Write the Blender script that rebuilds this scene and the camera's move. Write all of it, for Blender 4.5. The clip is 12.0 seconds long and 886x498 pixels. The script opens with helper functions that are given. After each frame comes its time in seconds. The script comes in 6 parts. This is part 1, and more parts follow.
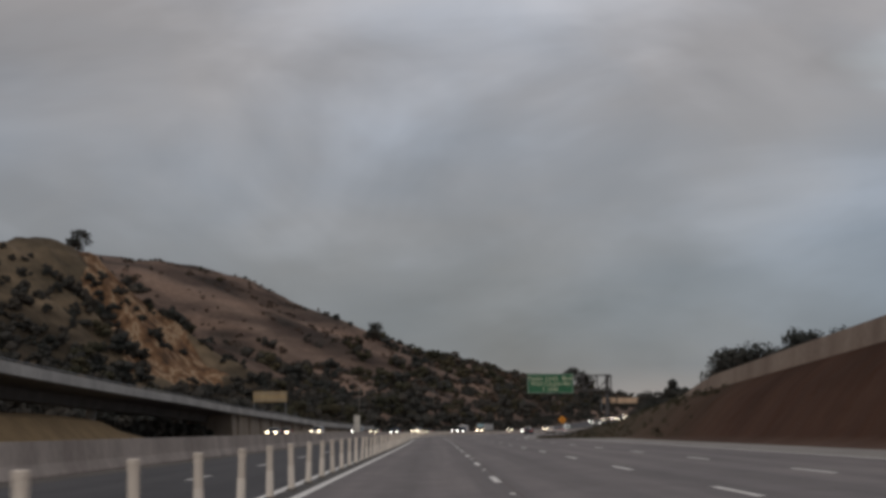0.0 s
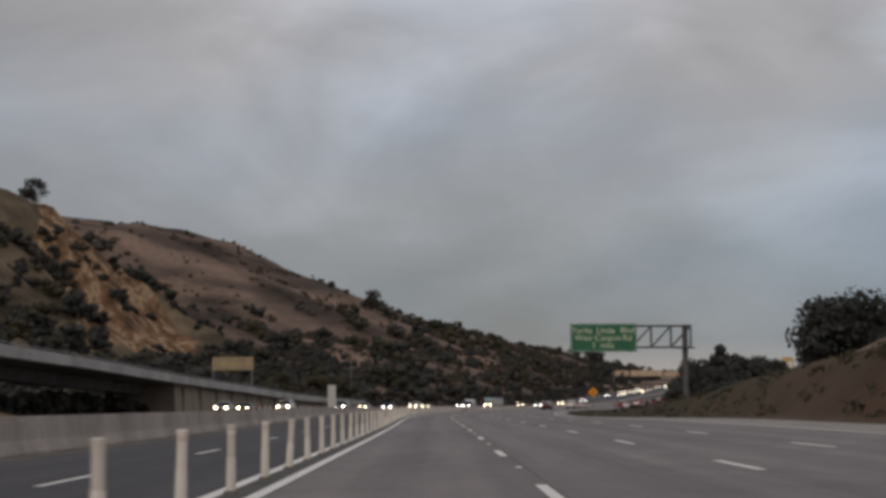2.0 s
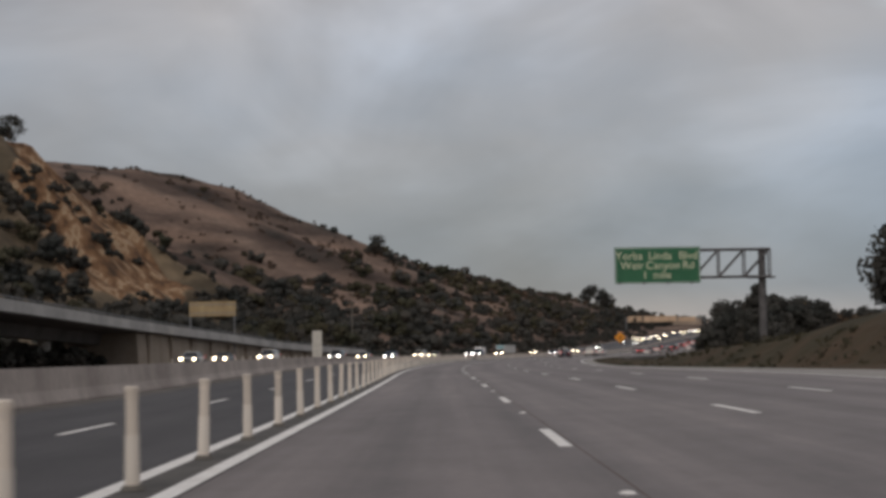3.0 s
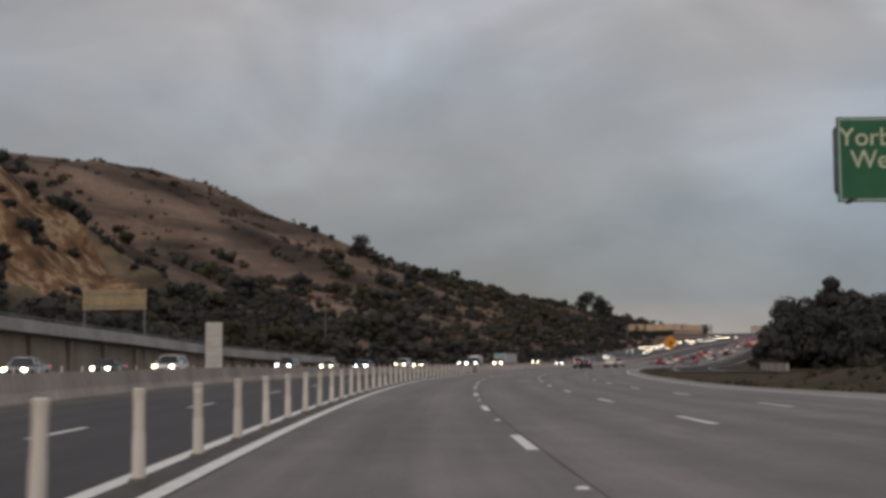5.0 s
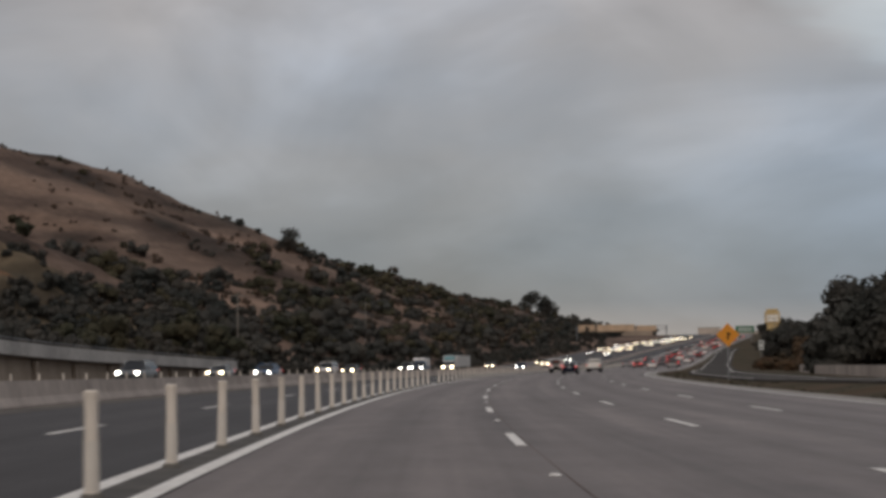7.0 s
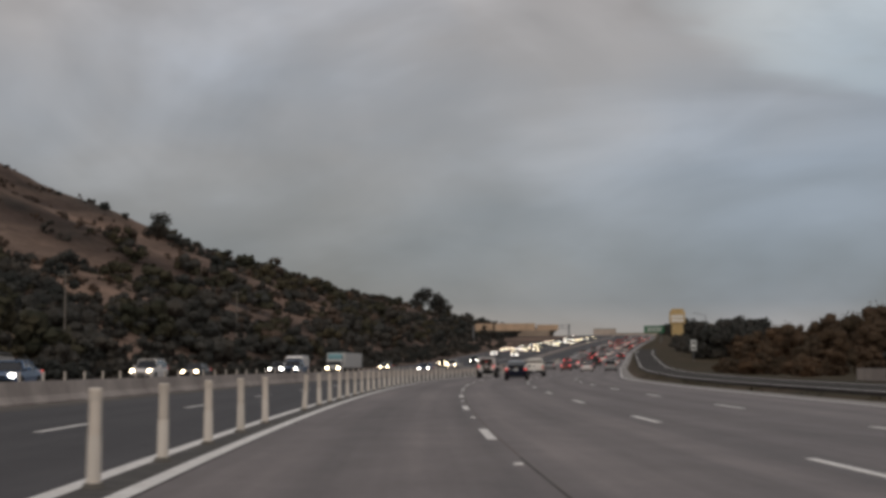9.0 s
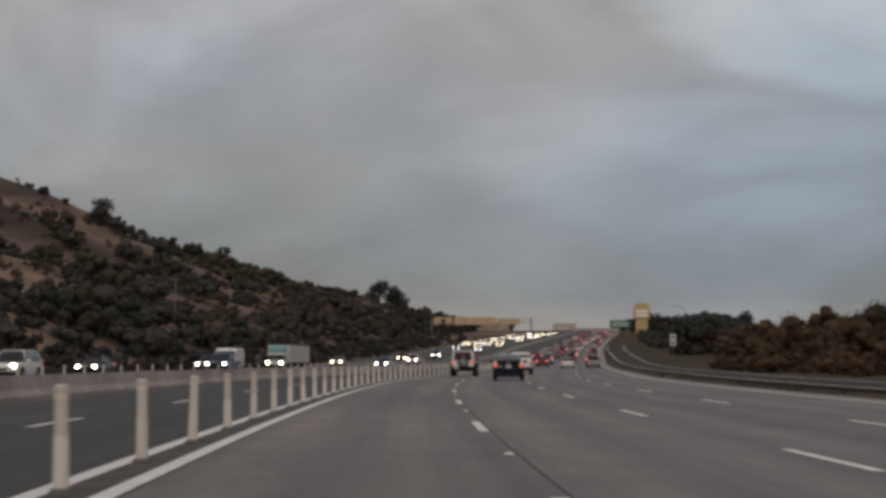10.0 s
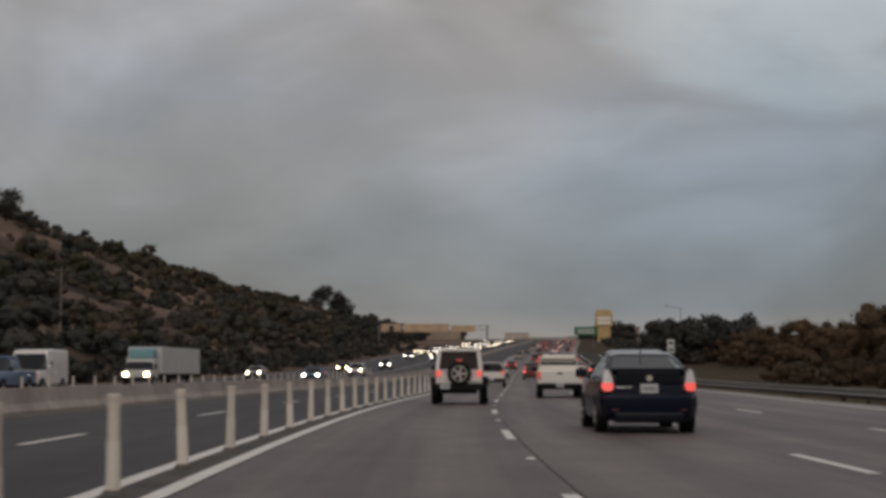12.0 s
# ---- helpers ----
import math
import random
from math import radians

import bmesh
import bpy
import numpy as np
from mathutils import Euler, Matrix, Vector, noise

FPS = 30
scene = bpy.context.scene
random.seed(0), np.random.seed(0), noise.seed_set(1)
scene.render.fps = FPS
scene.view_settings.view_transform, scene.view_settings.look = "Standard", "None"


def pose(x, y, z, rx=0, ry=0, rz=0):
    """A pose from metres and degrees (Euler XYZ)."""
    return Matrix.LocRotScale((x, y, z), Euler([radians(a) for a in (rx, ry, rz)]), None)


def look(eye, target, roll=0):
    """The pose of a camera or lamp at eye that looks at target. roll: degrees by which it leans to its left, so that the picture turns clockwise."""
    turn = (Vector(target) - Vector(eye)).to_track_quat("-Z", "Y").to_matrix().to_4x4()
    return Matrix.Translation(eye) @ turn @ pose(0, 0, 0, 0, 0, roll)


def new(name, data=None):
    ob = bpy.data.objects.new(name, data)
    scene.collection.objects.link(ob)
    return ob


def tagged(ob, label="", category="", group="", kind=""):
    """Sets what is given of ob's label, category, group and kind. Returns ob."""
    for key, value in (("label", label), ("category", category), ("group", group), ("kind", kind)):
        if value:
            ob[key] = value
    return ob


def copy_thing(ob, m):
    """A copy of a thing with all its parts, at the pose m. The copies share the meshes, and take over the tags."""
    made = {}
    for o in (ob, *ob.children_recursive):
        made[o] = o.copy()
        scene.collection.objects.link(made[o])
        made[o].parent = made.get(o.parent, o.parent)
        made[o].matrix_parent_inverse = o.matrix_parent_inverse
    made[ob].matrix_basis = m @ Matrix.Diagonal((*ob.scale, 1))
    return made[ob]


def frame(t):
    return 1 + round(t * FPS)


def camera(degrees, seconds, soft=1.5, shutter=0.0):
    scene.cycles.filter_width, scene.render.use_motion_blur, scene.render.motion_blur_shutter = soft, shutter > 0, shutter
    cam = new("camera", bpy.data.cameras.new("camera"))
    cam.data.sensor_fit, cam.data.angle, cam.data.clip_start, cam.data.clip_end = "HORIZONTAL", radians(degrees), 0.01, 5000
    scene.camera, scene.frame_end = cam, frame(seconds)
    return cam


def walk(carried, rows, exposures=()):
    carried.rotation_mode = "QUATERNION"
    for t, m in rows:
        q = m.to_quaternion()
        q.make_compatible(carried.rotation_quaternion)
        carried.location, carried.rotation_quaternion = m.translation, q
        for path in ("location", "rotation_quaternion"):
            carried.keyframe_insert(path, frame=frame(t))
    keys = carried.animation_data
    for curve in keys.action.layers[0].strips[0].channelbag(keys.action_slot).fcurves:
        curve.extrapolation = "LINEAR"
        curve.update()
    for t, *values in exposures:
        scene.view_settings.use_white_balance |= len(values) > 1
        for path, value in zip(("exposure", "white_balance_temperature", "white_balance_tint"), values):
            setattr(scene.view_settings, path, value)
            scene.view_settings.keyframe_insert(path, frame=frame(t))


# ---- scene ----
cam = camera(33.5, 12.0, soft=3.6, shutter=0.2)
PATH = [
    (0, pose(0.00, 0.00, 1.08, 97.01, 0.22, -1.54)),
    (0.5, pose(0.26, 14.30, 1.08, 97.28, 0.13, -0.95)),
    (1, pose(0.56, 28.59, 1.08, 97.12, 0.10, -0.93)),
    (1.5, pose(0.88, 42.89, 1.08, 96.91, 0.11, -1.38)),
    (2, pose(1.22, 57.19, 1.08, 96.04, 0.23, -1.47)),
    (2.5, pose(1.55, 71.48, 1.08, 95.09, 0.84, -1.26)),
    (3, pose(1.87, 85.78, 1.08, 94.05, 0.75, -1.18)),
    (5, pose(3.02, 142.97, 1.08, 94.41, 0.40, -1.64)),
    (5.5, pose(3.24, 157.27, 1.08, 94.68, 0.41, -1.93)),
    (6, pose(3.50, 171.56, 1.08, 94.74, 0.34, -2.22)),
    (6.5, pose(3.94, 185.86, 1.08, 94.67, 0.55, -2.70)),
    (7, pose(4.55, 200.14, 1.08, 94.55, 0.71, -4.10)),
    (9, pose(8.96, 257.16, 1.08, 94.55, 0.32, -8.51)),
    (9.5, pose(10.63, 271.37, 1.08, 94.50, 0.21, -9.58)),
    (10, pose(12.51, 285.54, 1.08, 94.36, 0.07, -10.24)),
    (10.5, pose(14.57, 299.69, 1.08, 94.44, -0.59, -10.99)),
    (11, pose(16.81, 313.82, 1.08, 94.62, -0.37, -11.84)),
    (11.5, pose(19.22, 327.91, 1.08, 94.64, -0.44, -12.03)),
    (12, pose(21.80, 341.98, 1.08, 94.77, 0.06, -12.34)),
]
walk(cam, PATH, [(0, -0.17, 6380, 10), (2, 0.04, 6360, 10), (3, 0.19, 6400, 10), (5, 0.08, 6450, 10), (7, 0.04, 6500, 10), (9, -0.04, 6560, 10), (10.5, -0.12, 6600, 10), (11, -0.17, 6640, 10), (12, -0.18, 6660, 10)])

# ---------------------------------------------------------------- world and light
def build_world():
    w = bpy.data.worlds.new("overcast_dusk")
    scene.world = w
    w.use_nodes = True
    nt = w.node_tree
    nt.nodes.clear()
    out = nt.nodes.new("ShaderNodeOutputWorld")
    bg = nt.nodes.new("ShaderNodeBackground")
    co = nt.nodes.new("ShaderNodeTexCoord")
    sky = nt.nodes.new("ShaderNodeTexSky")
    sky.sky_type = "NISHITA"
    sky.sun_disc = False
    sky.sun_elevation = radians(14)
    sky.sun_rotation = radians(200)
    dim = nt.nodes.new("ShaderNodeMix")
    dim.data_type, dim.blend_type = "RGBA", "MULTIPLY"
    dim.inputs[0].default_value = 1.0
    dim.inputs[7].default_value = (0.05, 0.05, 0.05, 1)
    # broad cloud banks, stretched along the horizon
    m1 = nt.nodes.new("ShaderNodeMapping")
    m1.inputs["Scale"].default_value = (2.2, 2.2, 5.2)
    m1.inputs["Location"].default_value = (0.35, 1.1, 0.2)
    n1 = nt.nodes.new("ShaderNodeTexNoise")
    n1.inputs["Scale"].default_value = 1.25
    n1.inputs["Detail"].default_value = 5
    n1.inputs["Roughness"].default_value = 0.5
    n1.inputs["Distortion"].default_value = 0.5
    r1 = nt.nodes.new("ShaderNodeValToRGB")
    r1.color_ramp.interpolation = "EASE"
    e = r1.color_ramp.elements
    e[0].position, e[0].color = 0.34, (0.266, 0.248, 0.242, 1)
    e[1].position, e[1].color = 0.70, (0.492, 0.486, 0.502, 1)
    k = e.new(0.5)
    k.color = (0.345, 0.330, 0.329, 1)
    # bluer, darker base of the deck low over the road, pale gap at the skyline
    sep = nt.nodes.new("ShaderNodeSeparateXYZ")
    r2 = nt.nodes.new("ShaderNodeValToRGB")
    e = r2.color_ramp.elements
    e[0].position, e[0].color = 0.0, (1.08, 0.98, 0.90, 1)
    e[1].position, e[1].color = 0.30, (1.06, 1.06, 1.05, 1)
    for pos, col in ((0.022, (0.84, 0.81, 0.79, 1)), (0.042, (0.57, 0.61, 0.66, 1)), (0.07, (0.60, 0.645, 0.695, 1)), (0.12, (0.72, 0.762, 0.80, 1))):
        k = e.new(pos)
        k.color = col
    mul = nt.nodes.new("ShaderNodeMix")
    mul.data_type, mul.blend_type = "RGBA", "MULTIPLY"
    mul.inputs[0].default_value = 1.0
    add = nt.nodes.new("ShaderNodeMix")
    add.data_type, add.blend_type = "RGBA", "ADD"
    add.inputs[0].default_value = 0.2
    L = nt.links.new
    # warm and blue banks of cloud, and a thin bright gap in the deck
    m3 = nt.nodes.new("ShaderNodeMapping")
    m3.inputs["Scale"].default_value = (3.2, 3.2, 7.0)
    m3.inputs["Location"].default_value = (1.9, 0.4, 0.7)
    n3 = nt.nodes.new("ShaderNodeTexNoise")
    n3.inputs["Scale"].default_value, n3.inputs["Detail"].default_value = 1.1, 4
    r3 = nt.nodes.new("ShaderNodeValToRGB")
    e = r3.color_ramp.elements
    e[0].position, e[0].color = 0.38, (1.035, 0.992, 0.965, 1)
    e[1].position, e[1].color = 0.62, (0.965, 1.0, 1.055, 1)
    tint = nt.nodes.new("ShaderNodeMix")
    tint.data_type, tint.blend_type = "RGBA", "MULTIPLY"
    tint.inputs[0].default_value = 1.0
    L(co.outputs["Generated"], m3.inputs["Vector"])
    L(m3.outputs["Vector"], n3.inputs["Vector"])
    L(n3.outputs[0], r3.inputs[0])
    ds = nt.nodes.new("ShaderNodeVectorMath")
    ds.operation = "DISTANCE"
    ds.inputs[1].default_value = (0.438, 0.868, 0.234)
    L(co.outputs["Generated"], ds.inputs[0])
    wob = nt.nodes.new("ShaderNodeMath")
    wob.operation = "MULTIPLY_ADD"
    wob.inputs[1].default_value = 0.5
    L(n1.outputs[0], wob.inputs[0])
    L(ds.outputs["Value"], wob.inputs[2])
    gp = nt.nodes.new("ShaderNodeMapRange")
    gp.interpolation_type = "SMOOTHERSTEP"
    gp.inputs[1].default_value, gp.inputs[2].default_value = 0.31, 0.40
    gp.inputs[3].default_value, gp.inputs[4].default_value = 1.0, 0.0
    L(wob.outputs[0], gp.inputs[0])
    # blue-grey bank low over the land beside the road
    db = nt.nodes.new("ShaderNodeVectorMath")
    db.operation = "DISTANCE"
    db.inputs[1].default_value = (0.415, 0.907, 0.075)
    L(co.outputs["Generated"], db.inputs[0])
    bk = nt.nodes.new("ShaderNodeMapRange")
    bk.interpolation_type = "SMOOTHERSTEP"
    bk.inputs[1].default_value, bk.inputs[2].default_value = 0.04, 0.24
    bk.inputs[3].default_value, bk.inputs[4].default_value = 1.0, 0.0
    L(db.outputs["Value"], bk.inputs[0])
    bank_tone = nt.nodes.new("ShaderNodeMix")
    bank_tone.data_type = "RGBA"
    bank_tone.inputs[6].default_value = (1.0, 1.0, 1.0, 1)
    bank_tone.inputs[7].default_value = (0.79, 0.83, 0.875, 1)
    L(bk.outputs[0], bank_tone.inputs[0])
    low_bank = nt.nodes.new("ShaderNodeMix")
    low_bank.data_type, low_bank.blend_type = "RGBA", "MULTIPLY"
    low_bank.inputs[0].default_value = 1.0
    gap = nt.nodes.new("ShaderNodeMix")
    gap.data_type, gap.blend_type = "RGBA", "MULTIPLY"
    gap.inputs[0].default_value = 1.0
    tone = nt.nodes.new("ShaderNodeMix")
    tone.data_type = "RGBA"
    tone.inputs[6].default_value = (1.0, 1.0, 1.0, 1)
    tone.inputs[7].default_value = (1.48, 1.62, 1.66, 1)
    L(co.outputs["Generated"], m1.inputs["Vector"])
    L(m1.outputs["Vector"], n1.inputs["Vector"])
    L(n1.outputs[0], r1.inputs[0])
    L(co.outputs["Generated"], sep.inputs[0])
    L(sep.outputs["Z"], r2.inputs[0])
    L(r1.outputs[0], mul.inputs[6])
    L(r2.outputs[0], mul.inputs[7])
    L(sky.outputs[0], dim.inputs[6])
    # ragged wisps under the deck
    m4 = nt.nodes.new("ShaderNodeMapping")
    m4.inputs["Scale"].default_value = (3.0, 3.0, 5.0)
    m4.inputs["Rotation"].default_value = (0.12, 0.22, 0.3)
    n4 = nt.nodes.new("ShaderNodeTexNoise")
    n4.inputs["Scale"].default_value, n4.inputs["Detail"].default_value, n4.inputs["Distortion"].default_value = 1.7, 7, 0.8
    r4 = nt.nodes.new("ShaderNodeMapRange")
    r4.inputs[1].default_value, r4.inputs[2].default_value = 0.36, 0.64
    r4.inputs[3].default_value, r4.inputs[4].default_value = 0.90, 1.10
    wisp = nt.nodes.new("ShaderNodeMix")
    wisp.data_type, wisp.blend_type = "RGBA", "MULTIPLY"
    wisp.inputs[0].default_value = 1.0
    L(co.outputs["Generated"], m4.inputs["Vector"])
    L(m4.outputs["Vector"], n4.inputs["Vector"])
    L(n4.outputs[0], r4.inputs[0])
    L(mul.outputs[2], wisp.inputs[6])
    L(r4.outputs[0], wisp.inputs[7])
    L(wisp.outputs[2], tint.inputs[6])
    L(r3.outputs[0], tint.inputs[7])
    L(tint.outputs[2], low_bank.inputs[6])
    L(bank_tone.outputs[2], low_bank.inputs[7])
    L(low_bank.outputs[2], gap.inputs[6])
    L(gp.outputs[0], tone.inputs[0])
    L(tone.outputs[2], gap.inputs[7])
    L(gap.outputs[2], add.inputs[6])
    L(dim.outputs[2], add.inputs[7])
    L(add.outputs[2], bg.inputs[0])
    bg.inputs[1].default_value = 1.0
    L(bg.outputs[0], out.inputs[0])


build_world()
sun = new("sun", bpy.data.lights.new("sun", "SUN"))
sun.data.energy, sun.data.angle, sun.data.color = 0.5, radians(25), (1.0, 0.95, 0.88)
sun.matrix_world = look((-60, -160, 120), (0, 0, 0))


# ---------------------------------------------------------------- materials
MATS = {}


def mat(name, color, rough=0.8, metal=0.0, color2=None, scale=1.0, detail=6.0, bump=0.0, bump_scale=None, fine=None,
        emit=None, strength=0.0, coat=0.0, stretch=(1, 1, 1), lo=0.35, hi=0.65, random_value=0.0):
    """Principled surface with two scales of variation in object space."""
    if name in MATS:
        return MATS[name]
    m = bpy.data.materials.new(name)
    m.use_nodes = True
    nt = m.node_tree
    b = nt.nodes["Principled BSDF"]
    b.inputs["Base Color"].default_value = (*color, 1)
    b.inputs["Roughness"].default_value = rough
    b.inputs["Metallic"].default_value = metal
    b.inputs["Coat Weight"].default_value = coat
    if emit:
        b.inputs["Emission Color"].default_value = (*emit, 1)
        b.inputs["Emission Strength"].default_value = strength
    L = nt.links.new
    co = nt.nodes.new("ShaderNodeTexCoord")
    mp = nt.nodes.new("ShaderNodeMapping")
    mp.inputs["Scale"].default_value = stretch
    L(co.outputs["Object"], mp.inputs[0])
    last = None
    if color2:
        n = nt.nodes.new("ShaderNodeTexNoise")
        n.inputs["Scale"].default_value = scale
        n.inputs["Detail"].default_value = detail
        L(mp.outputs[0], n.inputs["Vector"])
        r = nt.nodes.new("ShaderNodeValToRGB")
        r.color_ramp.elements[0].position, r.color_ramp.elements[1].position = lo, hi
        r.color_ramp.elements[0].color, r.color_ramp.elements[1].color = (*color, 1), (*color2, 1)
        L(n.outputs[0], r.inputs[0])
        last = r.outputs[0]
        if fine:
            n2 = nt.nodes.new("ShaderNodeTexNoise")
            n2.inputs["Scale"].default_value = fine
            n2.inputs["Detail"].default_value = 4
            L(co.outputs["Object"], n2.inputs["Vector"])
            mr = nt.nodes.new("ShaderNodeMapRange")
            mr.inputs[3].default_value, mr.inputs[4].default_value = 0.72, 1.28
            L(n2.outputs[0], mr.inputs[0])
            mx = nt.nodes.new("ShaderNodeMix")
            mx.data_type, mx.blend_type = "RGBA", "MULTIPLY"
            mx.inputs[0].default_value = 1
            L(last, mx.inputs[6])
            L(mr.outputs[0], mx.inputs[7])
            last = mx.outputs[2]
    if random_value:
        oi = nt.nodes.new("ShaderNodeObjectInfo")
        mr = nt.nodes.new("ShaderNodeMapRange")
        mr.inputs[3].default_value, mr.inputs[4].default_value = 1 - random_value, 1 + random_value
        L(oi.outputs["Random"], mr.inputs[0])
        mx = nt.nodes.new("ShaderNodeMix")
        mx.data_type, mx.blend_type = "RGBA", "MULTIPLY"
        mx.inputs[0].default_value = 1
        if last:
            L(last, mx.inputs[6])
        else:
            mx.inputs[6].default_value = (*color, 1)
        L(mr.outputs[0], mx.inputs[7])
        last = mx.outputs[2]
    if last:
        L(last, b.inputs["Base Color"])
    if bump:
        n3 = nt.nodes.new("ShaderNodeTexNoise")
        n3.inputs["Scale"].default_value = bump_scale or scale * 8
        n3.inputs["Detail"].default_value = 5
        L(co.outputs["Object"], n3.inputs["Vector"])
        bp = nt.nodes.new("ShaderNodeBump")
        bp.inputs["Strength"].default_value = bump
        bp.inputs["Distance"].default_value = 0.05
        L(n3.outputs[0], bp.inputs["Height"])
        L(bp.outputs[0], b.inputs["Normal"])
    MATS[name] = m
    return m




def lane_material(name, low, high, worn):
    """Road surface in lane coordinates: wheel tracks, long streaks, patches and fine grain."""
    m = bpy.data.materials.new(name)
    m.use_nodes = True
    nt = m.node_tree
    b = nt.nodes["Principled BSDF"]
    b.inputs["Roughness"].default_value = 0.6
    L = nt.links.new
    lat = nt.nodes.new("ShaderNodeAttribute")
    lat.attribute_name = "across"
    lon = nt.nodes.new("ShaderNodeAttribute")
    lon.attribute_name = "along"
    co = nt.nodes.new("ShaderNodeTexCoord")

    def coord(kx, ky):
        a, c = nt.nodes.new("ShaderNodeMath"), nt.nodes.new("ShaderNodeMath")
        a.operation = c.operation = "MULTIPLY"
        a.inputs[1].default_value, c.inputs[1].default_value = kx, ky
        L(lat.outputs["Fac"], a.inputs[0])
        L(lon.outputs["Fac"], c.inputs[0])
        v = nt.nodes.new("ShaderNodeCombineXYZ")
        L(a.outputs[0], v.inputs[0])
        L(c.outputs[0], v.inputs[1])
        return v.outputs[0]

    def nz(vec, scale, detail):
        n = nt.nodes.new("ShaderNodeTexNoise")
        n.inputs["Scale"].default_value, n.inputs["Detail"].default_value = scale, detail
        L(vec, n.inputs["Vector"])
        return n.outputs[0]

    def gain(v, a, c):
        r = nt.nodes.new("ShaderNodeMapRange")
        r.inputs[1].default_value, r.inputs[2].default_value = 0.3, 0.7
        r.inputs[3].default_value, r.inputs[4].default_value = a, c
        L(v, r.inputs[0])
        return r.outputs[0]

    def times(a, c):
        x = nt.nodes.new("ShaderNodeMath")
        x.operation = "MULTIPLY"
        L(a, x.inputs[0])
        L(c, x.inputs[1])
        return x.outputs[0]

    base = nt.nodes.new("ShaderNodeValToRGB")
    base.color_ramp.elements[0].position, base.color_ramp.elements[1].position = 0.33, 0.67
    base.color_ramp.elements[0].color, base.color_ramp.elements[1].color = (*low, 1), (*high, 1)
    L(nz(coord(0.22, 0.05), 1.0, 5), base.inputs[0])
    # two wheel tracks in each 3.66 m lane
    ph = nt.nodes.new("ShaderNodeMath")
    ph.operation = "MULTIPLY_ADD"
    ph.inputs[1].default_value, ph.inputs[2].default_value = 2 * math.pi / 1.83, 0.6
    L(lat.outputs["Fac"], ph.inputs[0])
    sn = nt.nodes.new("ShaderNodeMath")
    sn.operation = "SINE"
    L(ph.outputs[0], sn.inputs[0])
    track = nt.nodes.new("ShaderNodeMapRange")
    track.inputs[1].default_value, track.inputs[2].default_value = -1, 1
    track.inputs[3].default_value, track.inputs[4].default_value = worn, 1.08
    L(sn.outputs[0], track.inputs[0])
    k = times(track.outputs[0], gain(nz(coord(3.0, 0.05), 1.0, 4), 0.85, 1.14))
    k = times(k, gain(nz(coord(1.2, 0.5), 1.0, 6), 0.84, 1.14))
    k = times(k, gain(nz(co.outputs["Object"], 9.0, 4), 0.9, 1.1))
    mx = nt.nodes.new("ShaderNodeMix")
    mx.data_type, mx.blend_type = "RGBA", "MULTIPLY"
    mx.inputs[0].default_value = 1
    L(base.outputs[0], mx.inputs[6])
    L(k, mx.inputs[7])
    L(mx.outputs[2], b.inputs["Base Color"])
    bp = nt.nodes.new("ShaderNodeBump")
    bp.inputs["Strength"].default_value, bp.inputs["Distance"].default_value = 0.15, 0.02
    L(nz(co.outputs["Object"], 25.0, 4), bp.inputs["Height"])
    L(bp.outputs[0], b.inputs["Normal"])
    return m


CONCRETE_ROAD = lane_material("concrete_road", (0.146, 0.121, 0.116), (0.208, 0.174, 0.165), 0.80)
ASPHALT = lane_material("asphalt", (0.037, 0.034, 0.036), (0.060, 0.055, 0.057), 0.85)
ASPHALT.node_tree.nodes["Principled BSDF"].inputs["Specular IOR Level"].default_value = 0.22
SHOULDER = mat("shoulder_concrete", (0.25, 0.23, 0.21), 0.75, color2=(0.36, 0.33, 0.30), scale=0.5, bump=0.15, bump_scale=25, fine=5.0)
PAINT_WHITE = mat("road_paint", (0.80, 0.76, 0.71), 0.6, color2=(0.93, 0.90, 0.86), scale=3.0, fine=14.0)
GUTTER = mat("gutter_strip", (0.06, 0.055, 0.05), 0.85, color2=(0.11, 0.10, 0.09), scale=1.5, fine=10.0)
BARRIER = mat("barrier_concrete", (0.25, 0.22, 0.19), 0.85, color2=(0.37, 0.335, 0.295), scale=0.6, bump=0.2, bump_scale=12, fine=4.0, stretch=(1, 1, 0.25))
BRIDGE = mat("bridge_concrete", (0.36, 0.345, 0.33), 0.85, color2=(0.50, 0.485, 0.46), scale=0.25, bump=0.15, bump_scale=5, fine=2.0, stretch=(1, 1, 0.3))
DIRT = mat("verge_dirt", (0.085, 0.062, 0.042), 0.95, color2=(0.15, 0.115, 0.08), scale=0.25, bump=0.5, bump_scale=5, fine=2.5)
TUBE = mat("delineator_plastic", (0.70, 0.61, 0.52), 0.5, color2=(0.82, 0.73, 0.63), scale=1.5, random_value=0.14)
TUBE_BASE = mat("delineator_base", (0.16, 0.145, 0.125), 0.8)
STEEL = mat("galvanised_steel", (0.22, 0.225, 0.235), 0.55, metal=0.6, color2=(0.32, 0.325, 0.33), scale=2.0)
DULL_STEEL = mat("dull_dark_steel", (0.095, 0.09, 0.09), 0.7, metal=0.2, color2=(0.15, 0.14, 0.14), scale=2.0)
RUBBER = mat("tyre_rubber", (0.012, 0.012, 0.012), 0.9)
BLACK = mat("black_plastic", (0.013, 0.013, 0.014), 0.65)
GLASS = mat("tinted_glass", (0.010, 0.012, 0.016), 0.12, coat=0.0)
GLASS_BROWN = mat("brown_tinted_glass", (0.022, 0.012, 0.010), 0.3, coat=0.0)
CHROME = mat("chrome", (0.6, 0.6, 0.6), 0.2, metal=1.0)
RIM = mat("alloy_rim", (0.50, 0.47, 0.44), 0.45, metal=0.3)
